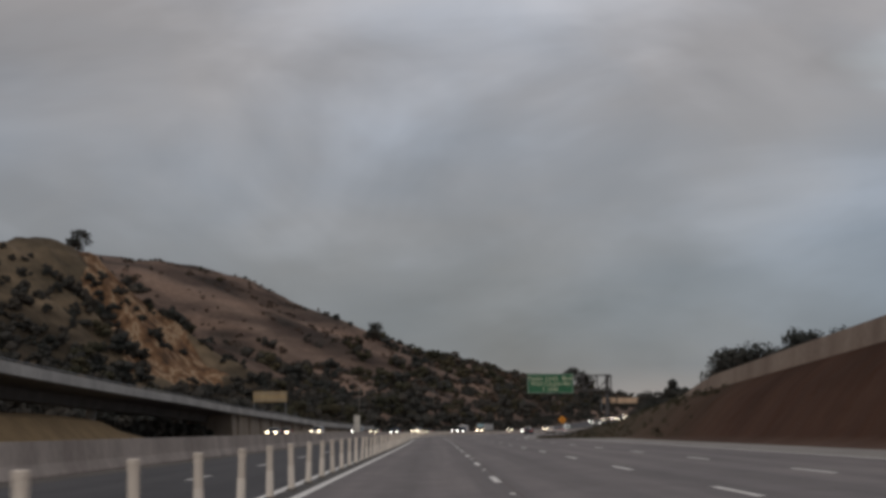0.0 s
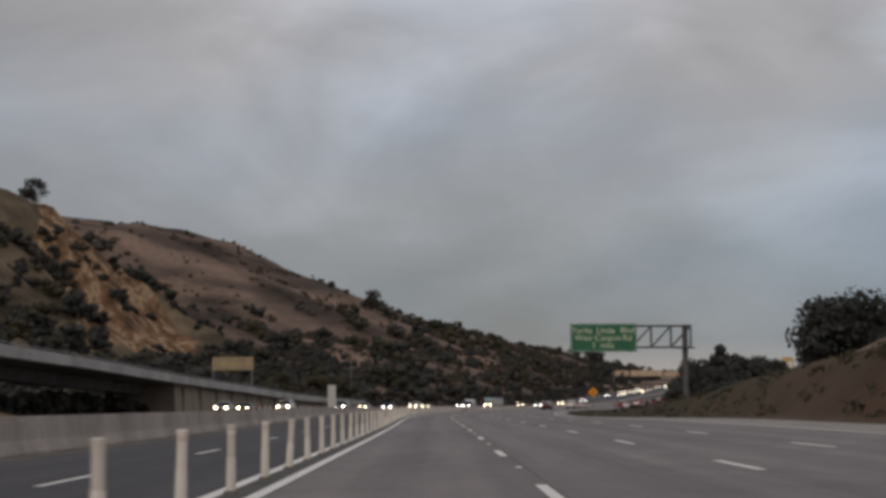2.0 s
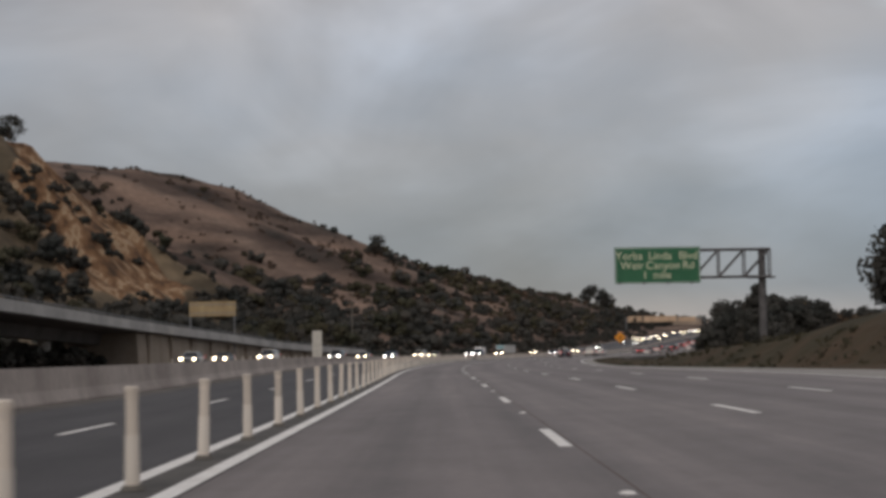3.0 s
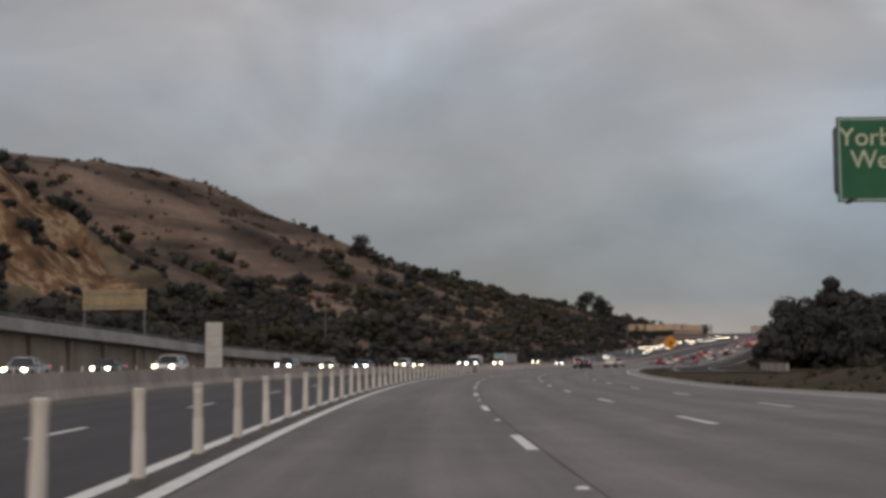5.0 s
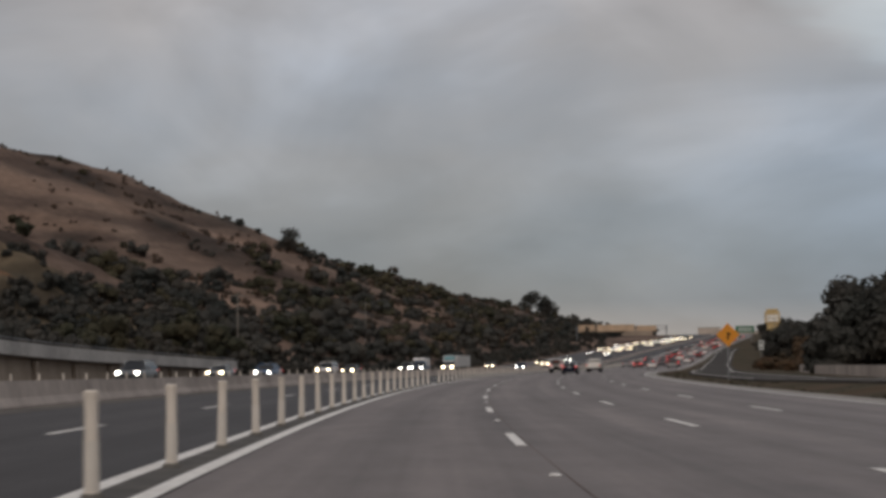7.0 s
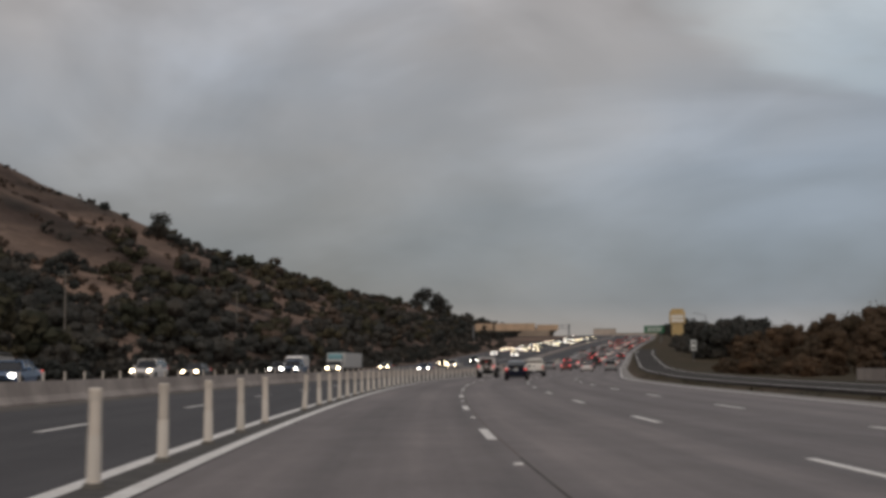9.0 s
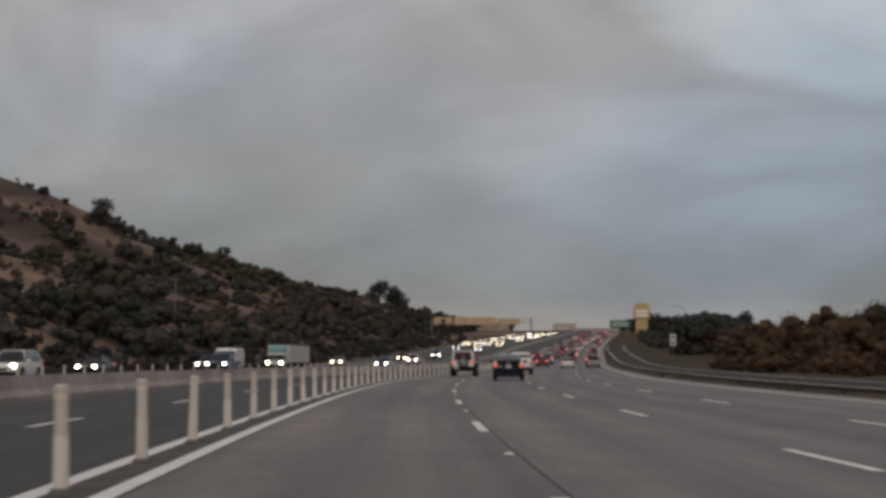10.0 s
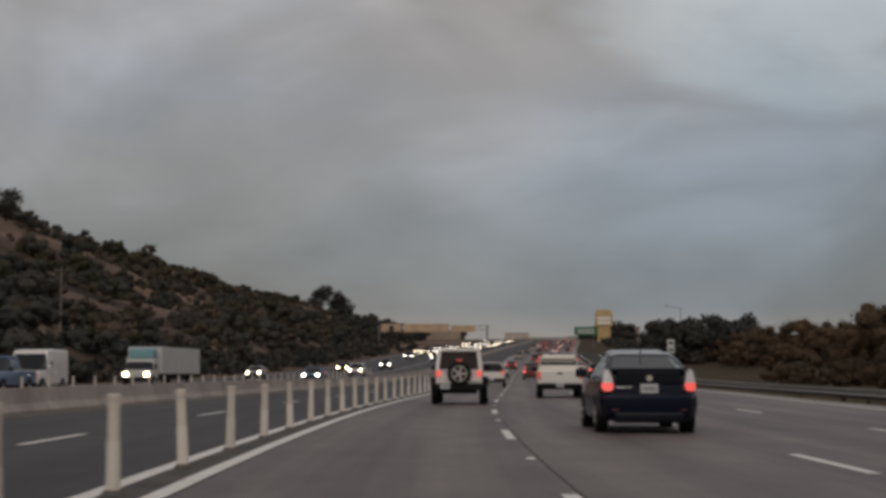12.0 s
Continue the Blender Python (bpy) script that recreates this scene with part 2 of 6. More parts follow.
TAIL = mat("tail_lamp", (0.5, 0.02, 0.02), 0.3, emit=(1.0, 0.15, 0.12), strength=0.85)
TAIL_DIM = mat("tail_lens", (0.35, 0.05, 0.04), 0.3, emit=(1.0, 0.15, 0.1), strength=0.35)
BRAKE = mat("brake_lamp", (0.6, 0.02, 0.02), 0.3, emit=(1.0, 0.11, 0.11), strength=2.6)
CLEAR_LENS = mat("clear_lens", (0.75, 0.72, 0.72), 0.15)
HEAD = mat("head_lamp", (0.9, 0.9, 0.85), 0.2, emit=(1.0, 0.95, 0.84), strength=16.0)
HEAD_WARM = mat("warm_head_lamp", (0.9, 0.85, 0.7), 0.2, emit=(1.0, 0.82, 0.54), strength=18.0)
SIGN_GREEN = mat("sign_green", (0.022, 0.13, 0.06), 0.5, color2=(0.035, 0.165, 0.075), scale=1.0)
SIGN_WHITE = mat("sign_white", (0.75, 0.75, 0.72), 0.5)
SIGN_ORANGE = mat("sign_orange", (0.85, 0.32, 0.02), 0.5)
PLATE = mat("plate_white", (0.62, 0.62, 0.62), 0.5)

PAINTS = {
    "white": mat("white_paint", (0.90, 0.84, 0.80), 0.35, coat=0.5, color2=(0.94, 0.89, 0.85), scale=1.2),
    "cream": mat("off_white_paint", (0.92, 0.87, 0.80), 0.35, coat=0.5),
    "blue": mat("dark_blue_paint", (0.004, 0.007, 0.020), 0.22, coat=0.0, color2=(0.005, 0.010, 0.026), scale=1.0),
    "silver": mat("silver_paint", (0.36, 0.37, 0.38), 0.3, metal=0.4, coat=0.5),
    "grey": mat("grey_paint", (0.13, 0.135, 0.145), 0.3, metal=0.3, coat=0.5),
    "black": mat("black_paint", (0.018, 0.018, 0.02), 0.3, coat=0.6),
    "red": mat("red_paint", (0.17, 0.034, 0.028), 0.3, coat=0.6),
    "sky": mat("mid_blue_paint", (0.06, 0.13, 0.26), 0.3, coat=0.5),
    "teal": mat("pale_teal_paint", (0.22, 0.42, 0.46), 0.45),
    "box": mat("box_white", (0.62, 0.60, 0.57), 0.6, color2=(0.70, 0.68, 0.65), scale=0.8),
}

for m_, level in ((PAINTS["blue"], 0.3), (GLASS_BROWN, 0.2), (RUBBER, 0.15), (BLACK, 0.2)):
    m_.node_tree.nodes["Principled BSDF"].inputs["Specular IOR Level"].default_value = level

# ---------------------------------------------------------------- mesh helpers


def empty(name, m=None):
    ob = new(name)
    ob.empty_display_size = 0.3
    if m is not None:
        ob.matrix_world = m
    return ob


def part(name, bm, material, parent=None, label="", smooth=False):
    me = bpy.data.meshes.new(name)
    if smooth:
        for f in bm.faces:
            f.smooth = True
    bm.to_mesh(me)
    bm.free()
    me.materials.append(material)
    ob = new(name, me)
    if parent is not None:
        ob.parent = parent
    if label:
        ob["label"] = label
    return ob


def box(bm, x0, x1, y0, y1, z0, z1, bevel=0.0, segments=2):
    r = bmesh.ops.create_cube(bm, size=1.0)
    vs = r["verts"]
    for v in vs:
        v.co = Vector(((x0 + x1) / 2 + v.co.x * (x1 - x0), (y0 + y1) / 2 + v.co.y * (y1 - y0), (z0 + z1) / 2 + v.co.z * (z1 - z0)))
    if bevel:
        es = list({e for v in vs for e in v.link_edges})
        bmesh.ops.bevel(bm, geom=es, offset=bevel, segments=segments, affect="EDGES", profile=0.6)
    return vs


def boxm(x0, x1, y0, y1, z0, z1, bevel=0.0):
    bm = bmesh.new()
    box(bm, x0, x1, y0, y1, z0, z1, bevel)
    return bm


def cyl(bm, a, b, r0, r1=None, seg=12, caps=True):
    """A tapered tube from a to b."""
    a, b = Vector(a), Vector(b)
    d = b - a
    m = Matrix.Translation((a + b) / 2) @ d.to_track_quat("Z", "Y").to_matrix().to_4x4()
    return bmesh.ops.create_cone(bm, cap_ends=caps, segments=seg, radius1=r0, radius2=r0 if r1 is None else r1, depth=d.length, matrix=m)["verts"]


def loft(bm, rings, closed=True):
    """Skin over rings of equally many points; closed caps both ends."""
    vs = [[bm.verts.new(p) for p in r] for r in rings]
    n = len(rings[0])
    for a, b in zip(vs, vs[1:]):
        for i in range(n):
            bm.faces.new((a[i], a[(i + 1) % n], b[(i + 1) % n], b[i]))
    if closed:
        bm.faces.new(list(reversed(vs[0])))
        bm.faces.new(vs[-1])
    bmesh.ops.recalc_face_normals(bm, faces=bm.faces)


def tri_mesh(name, verts, faces, material, parent=None, smooth=False):
    me = bpy.data.meshes.new(name)
    me.from_pydata(verts, [], faces)
    me.materials.append(material)
    if smooth:
        me.polygons.foreach_set("use_smooth", [True] * len(me.polygons))
    ob = new(name, me)
    if parent is not None:
        ob.parent = parent
    return ob


# ---------------------------------------------------------------- the line of the freeway
S0, S1 = -160.0, 1700.0
STEP = 1.0
HEAD_S = [-160, -20, 40, 100, 160, 220, 280, 340, 400, 1700]
HEAD_A = [0.79, 0.79, 1.36, 1.26, 0.82, 3.81, 7.66, 10.59, 15.33, 15.5]


def build_line():
    s = np.arange(S0, S1 + STEP, STEP)
    h = np.radians(np.interp(s, HEAD_S, HEAD_A))
    mid = (h[:-1] + h[1:]) / 2
    x = np.concatenate([[0], np.cumsum(np.sin(mid))]) * STEP
    y = np.concatenate([[0], np.cumsum(np.cos(mid))]) * STEP
    i = int(-S0 / STEP)
    return s, x - x[i], y - y[i], h


LS, LX, LY, LH = build_line()


def grade(s):
    """Height of the carriageway: level, then a long climb."""
    d = np.maximum(np.asarray(s, float) - 450, 0)
    return np.where(d < 200, 0.000075 * d * d, 3.0 + 0.03 * (np.minimum(d, 800) - 200))


def bank(s):
    """Superelevation: rise per metre to the right."""
    return np.interp(s, [0, 135, 215, 300, 420], [0.02, 0.018, -0.014, -0.004, 0.0])


def bend(s, lat):
    """Sideways sweep of the carriageways on the climb; the land beside them stays."""
    k = float(np.interp(lat, [-44, -35.5, 20, 60], [0, 1, 1, 0]))
    return k * float(np.interp(s, [540, 700, 830, 967, 1100, 1500], [0, 2.5, 7.0, 13.0, 19.0, 22.0]))


def at(s, lat, z=0.0, tilt=True):
    """World place at s metres along the line, lat metres to its right, z above the carriageway."""
    lat = lat + bend(s, lat)
    h = float(np.interp(s, LS, LH))
    zz = float(grade(s)) + z
    if tilt:
        zz += float(bank(s)) * max(-11.0, min(16.0, lat))
    return Vector((float(np.interp(s, LS, LX)) + lat * math.cos(h), float(np.interp(s, LS, LY)) - lat * math.sin(h), zz))


def heading(s):
    return -math.degrees(float(np.interp(s, LS, LH)))


def stand(s, lat, z=0.0, turn=0.0):
    """Pose of a thing that stands at s, lat and faces along the road."""
    v = at(s, lat, z)
    return pose(v.x, v.y, v.z, 0, 0, heading(s) + turn)


def ribbon(name, material, s0, s1, lats, zs, step=6.0, parent=None):
    """A closed profile (lats, zs) swept along the line; lats may be functions of s."""
    n = max(1, int(round((s1 - s0) / step)))
    bm = bmesh.new()
    rings = []
    for i in range(n + 1):
        s = s0 + (s1 - s0) * i / n
        rings.append([at(s, l(s) if callable(l) else l, z(s) if callable(z) else z) for l, z in zip(lats, zs)])
    loft(bm, rings)
    ob = part(name, bm, material, parent)
    along, across = [], []
    for i in range(n + 1):
        s = s0 + (s1 - s0) * i / n
        for l in lats:
            along.append(s)
            across.append(l(s) if callable(l) else l)
    for key, values in (("along", along), ("across", across)):
        ob.data.attributes.new(key, "FLOAT", "POINT").data.foreach_set("value", values)
    return ob

# ---------------------------------------------------------------- terrain
def smooth(a, b, x):
    t = np.clip((np.asarray(x, float) - a) / (b - a), 0, 1)
    return t * t * (3 - 2 * t)


def ramp_height(s):
    """Height of the side ramp above the carriageway, which it comes down to."""
    return np.interp(s, [-160, 50, 73, 119, 145, 163, 180, 240, 300], [7.2, 5.6, 5.1, 4.0, 3.3, 2.7, 1.8, 0.5, 0.0])


def bank_width(s):
    """Width of the earth bank that carries the side ramp."""
    return np.minimum(1.9 * ramp_height(s) + 0.5, 4.9)


def hill(s, L):
    """Height of the hills beside the far carriageway, L metres to the left of the line."""
    s, L = np.asarray(s, float), np.asarray(L, float)
    # main slope up to a crest line that comes down towards the road
    crest = np.interp(L, [55, 103, 166, 180, 251, 350, 600], [1350, 1221, 985, 875, 842, 780, 650])
    main = np.interp(L, [58, 175, 250, 300, 900], [0, 45, 79, 97, 130]) - 0.30 * np.maximum(s - crest, 0)
    main = np.minimum(main, 87 + 7 * smooth(745, 800, s)) * (1 - 0.16 * smooth(850, 1000, s))
    # hollow between the two hills
    main = main * (1 - 0.42 * np.exp(-((s - 630) / 95) ** 2) * smooth(90, 170, L) * (1 - smooth(230, 330, L)))
    main = main * smooth(300, 560, s + 0.25 * L)
    # swells of the crest line
    swell = lambda ds, dl, s_, l_: np.exp(-((s - s_) / ds) ** 2 - ((L - l_) / dl) ** 2)
    main = main + 3.2 * swell(45, 28, 840, 256) + 2.2 * swell(95, 26, 1010, 160) - 2.2 * swell(40, 26, 785, 308)
    main = main + 4.5 * swell(70, 22, 765, 345) + 2.5 * swell(30, 16, 725, 316)
    # nearer spur with the slip scar
    edge = np.interp(L, [60, 100, 160, 260], [491, 478, 456, 426])
    spur = np.interp(L, [60, 98, 118, 158, 170, 300, 900], [0, 8, 19, 58, 62, 70, 90]) * (1 - smooth(0, 60, s - edge))
    spur = spur * smooth(-200, 260, s) - 5.0 * swell(42, 34, 392, 162) + 1.5 * swell(18, 12, 458, 170) + 3.0 * swell(16, 14, 452, 160)
    return np.maximum(np.maximum(main, spur), 0)


def relief(x, y, s, L, up):
    """Rolling relief of the hills, with a gullied, broken face on the spur."""
    k = min(1.0, up / 18.0)
    if k <= 0:
        return 0.0
    z = k * (4.0 * noise.noise((x / 70, y / 70, 1.7)) + 3.2 * noise.noise((x / 26, y / 26, 4.2)) + 1.2 * noise.noise((x / 10, y / 10, 9.1)))
    if L > 95 and s < 520 and up > 3:
        face = min(1, (L - 95) / 15) * min(1, max(0, (185 - L) / 20))
        z += face * (7.0 * noise.noise((s / 16, L / 60, 2.2)) + 3.6 * noise.noise((s / 7, L / 16, 5.5)) + 2.0 * noise.noise((s / 4, L / 7, 3.1)))
    return z


def ground_height(s, lat):
    s, lat = np.asarray(s, float), np.asarray(lat, float)
    z = grade(s) - 0.12
    z = z + bank(s) * np.clip(lat, -11, 16)
    left = hill(s, -lat)
    z = z + left
    r = ramp_height(s)
    z = z + r * smooth(17.0, 17.0 + bank_width(s), lat) * (1 - 0.75 * smooth(46, 110, lat))
    # brushy bank beyond the ramp
    z = z + smooth(36, 52, lat) * 2.6 * smooth(330, 420, s) * (1 - smooth(560, 700, s)) + smooth(60, 300, lat) * 3.0
    return z


def build_ground():
    ss = np.concatenate([np.arange(-160, 380, 6.0), np.arange(380, 530, 3.0), np.arange(530, 620, 6.0), np.arange(620, 1701, 10.0)])
    ll = np.concatenate([-np.arange(900, 420, -40.0), -np.arange(420, 200, -5.0), -np.arange(200, 90, -2.5), -np.arange(90, 50, -5.0), np.arange(-50, 16, 5.5), np.arange(16, 60, 2.0), np.arange(60, 460, 20.0)])
    S, Lt = np.meshgrid(ss, ll, indexing="ij")
    Z = ground_height(S, Lt)
    h = np.interp(S, LS, LH)
    X = np.interp(S, LS, LX) + Lt * np.cos(h)
    Y = np.interp(S, LS, LY) - Lt * np.sin(h)
    up = hill(S, -Lt)
    verts = []
    cover, red, verge, olive = [], [], [], []
    for i in range(S.shape[0]):
        for j in range(S.shape[1]):
            x, y, z = float(X[i, j]), float(Y[i, j]), float(Z[i, j])
            z += relief(x, y, float(S[i, j]), -float(Lt[i, j]), float(up[i, j]))
            verts.append((x, y, z))
            # slip scar on the spur
            s, L = float(S[i, j]), -float(Lt[i, j])
            c = 0.0
            if 60 < L < 190 and 380 < s < 560:
                low_side = float(np.interp(L, [104, 116, 150, 166], [410, 389, 426, 444])) + 10 * noise.noise((L / 14, 0.3, 0))
                c = min(1.0, max(0.0, (s - low_side) / 14)) * min(1, max(0, (float(np.interp(L, [105, 125, 150], [460, 472, 482])) - s) / 10)) * min(1, max(0, (L - 103) / 10)) * min(1, max(0, (172 - L) / 8))
            cover.append(min(1.0, c))
            olive.append(min(1.0, max(0.0, (500 - s) / 25)) * min(1.0, max(0.0, (L - 60) / 20)) * min(1.0, max(0.0, (230 - L) / 30)))
            la = float(Lt[i, j])
            verge.append(min(1.0, max(0.0, (la - 12) / 2)) * min(1.0, max(0.0, (s - 95) / 60)) * min(1.0, max(0.0, (120 - la) / 60)))
            red.append(min(1.0, max(0.0, (la - 15) / 3)) * min(1.0, max(0.0, (175 - s) / 70)) * min(1.0, max(0.0, (60 - la) / 20)))
    n = len(ll)
    faces = [(i * n + j, i * n + j + 1, (i + 1) * n + j + 1, (i + 1) * n + j) for i in range(len(ss) - 1) for j in range(n - 1)]
    ob = tri_mesh("ground", verts, faces, GROUND, smooth=True)
    a = ob.data.attributes.new("bare", "FLOAT", "POINT")
    a.data.foreach_set("value", cover)
    a = ob.data.attributes.new("olive", "FLOAT", "POINT")
    a.data.foreach_set("value", olive)
    a = ob.data.attributes.new("verge", "FLOAT", "POINT")
    a.data.foreach_set("value", verge)
    a = ob.data.attributes.new("red_soil", "FLOAT", "POINT")
    a.data.foreach_set("value", red)
    ob.data.flip_normals()
    return tagged(ob, "dry brown grass hills with a slipped orange earth scar", "ground", kind="structure")


def ground_material():
    m = bpy.data.materials.new("hill_ground")
    m.use_nodes = True
    nt = m.node_tree
    b = nt.nodes["Principled BSDF"]
    b.inputs["Roughness"].default_value = 0.95
    b.inputs["Specular IOR Level"].default_value = 0.12
    L = nt.links.new
    co = nt.nodes.new("ShaderNodeTexCoord")

    def nz(scale, detail=6.0):
        n = nt.nodes.new("ShaderNodeTexNoise")
        n.inputs["Scale"].default_value, n.inputs["Detail"].default_value = scale, detail
        L(co.outputs["Object"], n.inputs["Vector"])
        return n.outputs[0]

    def ramp(v, stops):
        r = nt.nodes.new("ShaderNodeValToRGB")
        e = r.color_ramp.elements
        e[0].position, e[0].color = stops[0][0], (*stops[0][1], 1)
        e[1].position, e[1].color = stops[-1][0], (*stops[-1][1], 1)
        for p_, c_ in stops[1:-1]:
            k = e.new(p_)
            k.color = (*c_, 1)
        L(v, r.inputs[0])
        return r.outputs[0]

    def mix(f, a, c, kind="MIX"):
        x = nt.nodes.new("ShaderNodeMix")
        x.data_type, x.blend_type = "RGBA", kind
        if isinstance(f, float):
            x.inputs[0].default_value = f
        else:
            L(f, x.inputs[0])
        L(a, x.inputs[6])
        L(c, x.inputs[7])
        return x.outputs[2]

    grass = ramp(nz(0.021, 7), [(0.32, (0.066, 0.056, 0.048)), (0.43, (0.120, 0.089, 0.072)), (0.54, (0.183, 0.132, 0.105)), (0.70, (0.250, 0.185, 0.146))])
    # drier olive grass on the near spur
    ol = nt.nodes.new("ShaderNodeAttribute")
    ol.attribute_name = "olive"
    grass = mix(ol.outputs["Fac"], grass, ramp(nz(0.05, 7), [(0.32, (0.082, 0.070, 0.050)), (0.48, (0.142, 0.114, 0.078)), (0.66, (0.200, 0.158, 0.108))]))
    # terraces and cattle paths along the slope, dark bands painted as gully shade
    mp = nt.nodes.new("ShaderNodeMapping")
    mp.inputs["Scale"].default_value = (0.012, 0.012, 0.09)
    L(co.outputs["Object"], mp.inputs[0])
    tn = nt.nodes.new("ShaderNodeTexNoise")
    tn.inputs["Scale"].default_value, tn.inputs["Detail"].default_value = 1.0, 6
    L(mp.outputs[0], tn.inputs["Vector"])
    grass = mix(1.0, grass, ramp(tn.outputs[0], [(0.38, (0.56, 0.55, 0.56)), (0.5, (1.0, 0.98, 0.97)), (0.62, (1.30, 1.23, 1.17))]), "MULTIPLY")
    grain = ramp(nz(0.35, 5), [(0.3, (0.82, 0.81, 0.81)), (0.7, (1.18, 1.16, 1.15))])
    grass = mix(1.0, grass, grain, "MULTIPLY")
    sm = nt.nodes.new("ShaderNodeMapping")
    sm.inputs["Scale"].default_value = (0.24, 0.24, 0.05)
    L(co.outputs["Object"], sm.inputs[0])
    st = nt.nodes.new("ShaderNodeTexNoise")
    st.inputs["Scale"].default_value, st.inputs["Detail"].default_value, st.inputs["Roughness"].default_value = 1.0, 8, 0.6
    L(sm.outputs[0], st.inputs["Vector"])
    earth = ramp(st.outputs[0], [(0.33, (0.070, 0.048, 0.034)), (0.42, (0.150, 0.086, 0.050)), (0.51, (0.250, 0.142, 0.078)), (0.58, (0.430, 0.310, 0.200)), (0.63, (0.240, 0.136, 0.074)), (0.74, (0.110, 0.070, 0.046))])
    at_ = nt.nodes.new("ShaderNodeAttribute")
    at_.attribute_name = "bare"
    ad = nt.nodes.new("ShaderNodeMath")
    ad.operation = "ADD"
    L(at_.outputs["Fac"], ad.inputs[0])
    sc = nt.nodes.new("ShaderNodeMapRange")
    sc.inputs[3].default_value, sc.inputs[4].default_value = -0.8, 0.8
    L(nz(0.06, 6), sc.inputs[0])
    L(sc.outputs[0], ad.inputs[1])
    th = nt.nodes.new("ShaderNodeMapRange")
    th.inputs[1].default_value, th.inputs[2].default_value = 0.46, 0.60
    L(ad.outputs[0], th.inputs[0])
    soil = ramp(nz(0.12, 7), [(0.3, (0.052, 0.025, 0.015)), (0.5, (0.078, 0.038, 0.024)), (0.7, (0.105, 0.055, 0.036))])
    rd = nt.nodes.new("ShaderNodeAttribute")
    rd.attribute_name = "red_soil"
    grass = mix(rd.outputs["Fac"], grass, soil)
    vg = nt.nodes.new("ShaderNodeAttribute")
    vg.attribute_name = "verge"
    damp = ramp(nz(0.16, 8), [(0.32, (0.048, 0.042, 0.026)), (0.46, (0.068, 0.056, 0.034)), (0.58, (0.084, 0.061, 0.038)), (0.72, (0.108, 0.072, 0.047))])
    grass = mix(vg.outputs["Fac"], grass, damp)
    L(mix(th.outputs[0], grass, earth), b.inputs["Base Color"])
    bp = nt.nodes.new("ShaderNodeBump")
    bp.inputs["Strength"].default_value, bp.inputs["Distance"].default_value = 0.7, 1.2
    L(nz(0.25, 8), bp.inputs["Height"])
    L(bp.outputs[0], b.inputs["Normal"])
    return m


GROUND = ground_material()
ground = build_ground()


def far_plain():
    """Low far land out to the horizon, all round."""
    bm = bmesh.new()
    vs = [bm.verts.new((4500 * math.cos(a), 4500 * math.sin(a), -2.0)) for a in [i * math.pi / 24 for i in range(48)]]
    bm.faces.new(vs)
    return tagged(part("far_ground", bm, DIRT), "flat dull brown land reaching the horizon", "ground", kind="structure")


far_plain()

# ---------------------------------------------------------------- carriageways
tagged(ribbon("road", CONCRETE_ROAD, -150, 1500, (-2.6, 12.75, 12.75, -2.6), (0.0, 0.0, -0.11, -0.11)), "worn grey concrete freeway lanes with tyre-darkened bands", "road", kind="structure")
tagged(ribbon("express_road", ASPHALT, -150, 1500, (-11.2, -2.6, -2.6, -11.2), (0.0, 0.0, -0.11, -0.11)), "dark asphalt express lanes beside the concrete barrier", "road", kind="structure")
tagged(ribbon("opposite_road", ASPHALT, -150, 1500, (-34.5, -11.2, -11.2, -34.5), (-0.004, -0.004, -0.11, -0.11)), "grey asphalt lanes of the opposite carriageway", "road", kind="structure")
tagged(ribbon("shoulder", SHOULDER, -150, 1500, (12.75, lambda s: float(np.interp(s, [0, 150, 230, 300], [17.2, 16.6, 14.2, 13.6])), lambda s: float(np.interp(s, [0, 150, 230, 300], [17.2, 16.6, 14.2, 13.6])), 12.75), (0.0, 0.0, -0.11, -0.11)), "pale concrete road shoulder against the dirt verge", "road shoulder", kind="structure")


def line(name, lat, s0, s1, width, label, z=0.006, step=6.0, material=None):
    return tagged(ribbon(name, material or PAINT_WHITE, s0, s1, (lat - width / 2, lat + width / 2, lat + width / 2, lat - width / 2), (z, z, z - 0.004, z - 0.004), step), label, "road marking", kind="structure")


line("edge_line", -2.28, -140, 900, 0.20, "solid worn white edge line on concrete")
line("gutter_strip", -2.58, -140, 900, 0.40, "dark dirty strip between two white lines", z=0.005, material=GUTTER)
# shadow beside the edge line, painted as a strip in the gutter colour
line("edge_crack", -2.165, -140, 900, 0.03, "thin dark line painted as shadow along the white edge line", z=0.005, material=GUTTER)
line("post_line", -2.88, -140, 900, 0.20, "solid white line under the delineator posts", z=0.007)
line("right_edge_line", 12.45, -140, 900, 0.16, "solid worn white edge line at the shoulder")
line("express_shoulder", -10.35, -140, 900, 1.25, "dusty strip along the foot of the median barrier", z=0.005, material=mat("dusty_strip", (0.085, 0.075, 0.066), 0.9, color2=(0.15, 0.13, 0.112), scale=0.5, fine=3.0))
line("opposite_post_line", -19.3, -140, 900, 0.2, "solid white line under the far delineator posts")
line("opposite_edge_line", -33.6, -140, 900, 0.15, "solid white edge line of the opposite lanes")


def stripe_drift(s):
    """Drift of the painted pattern along the road, metres."""
    return float(np.interp(s, [30, 80, 160, 200, 280, 330, 370], [0.7, -0.2, 0.0, 0.9, 1.3, 1.8, 1.25]))


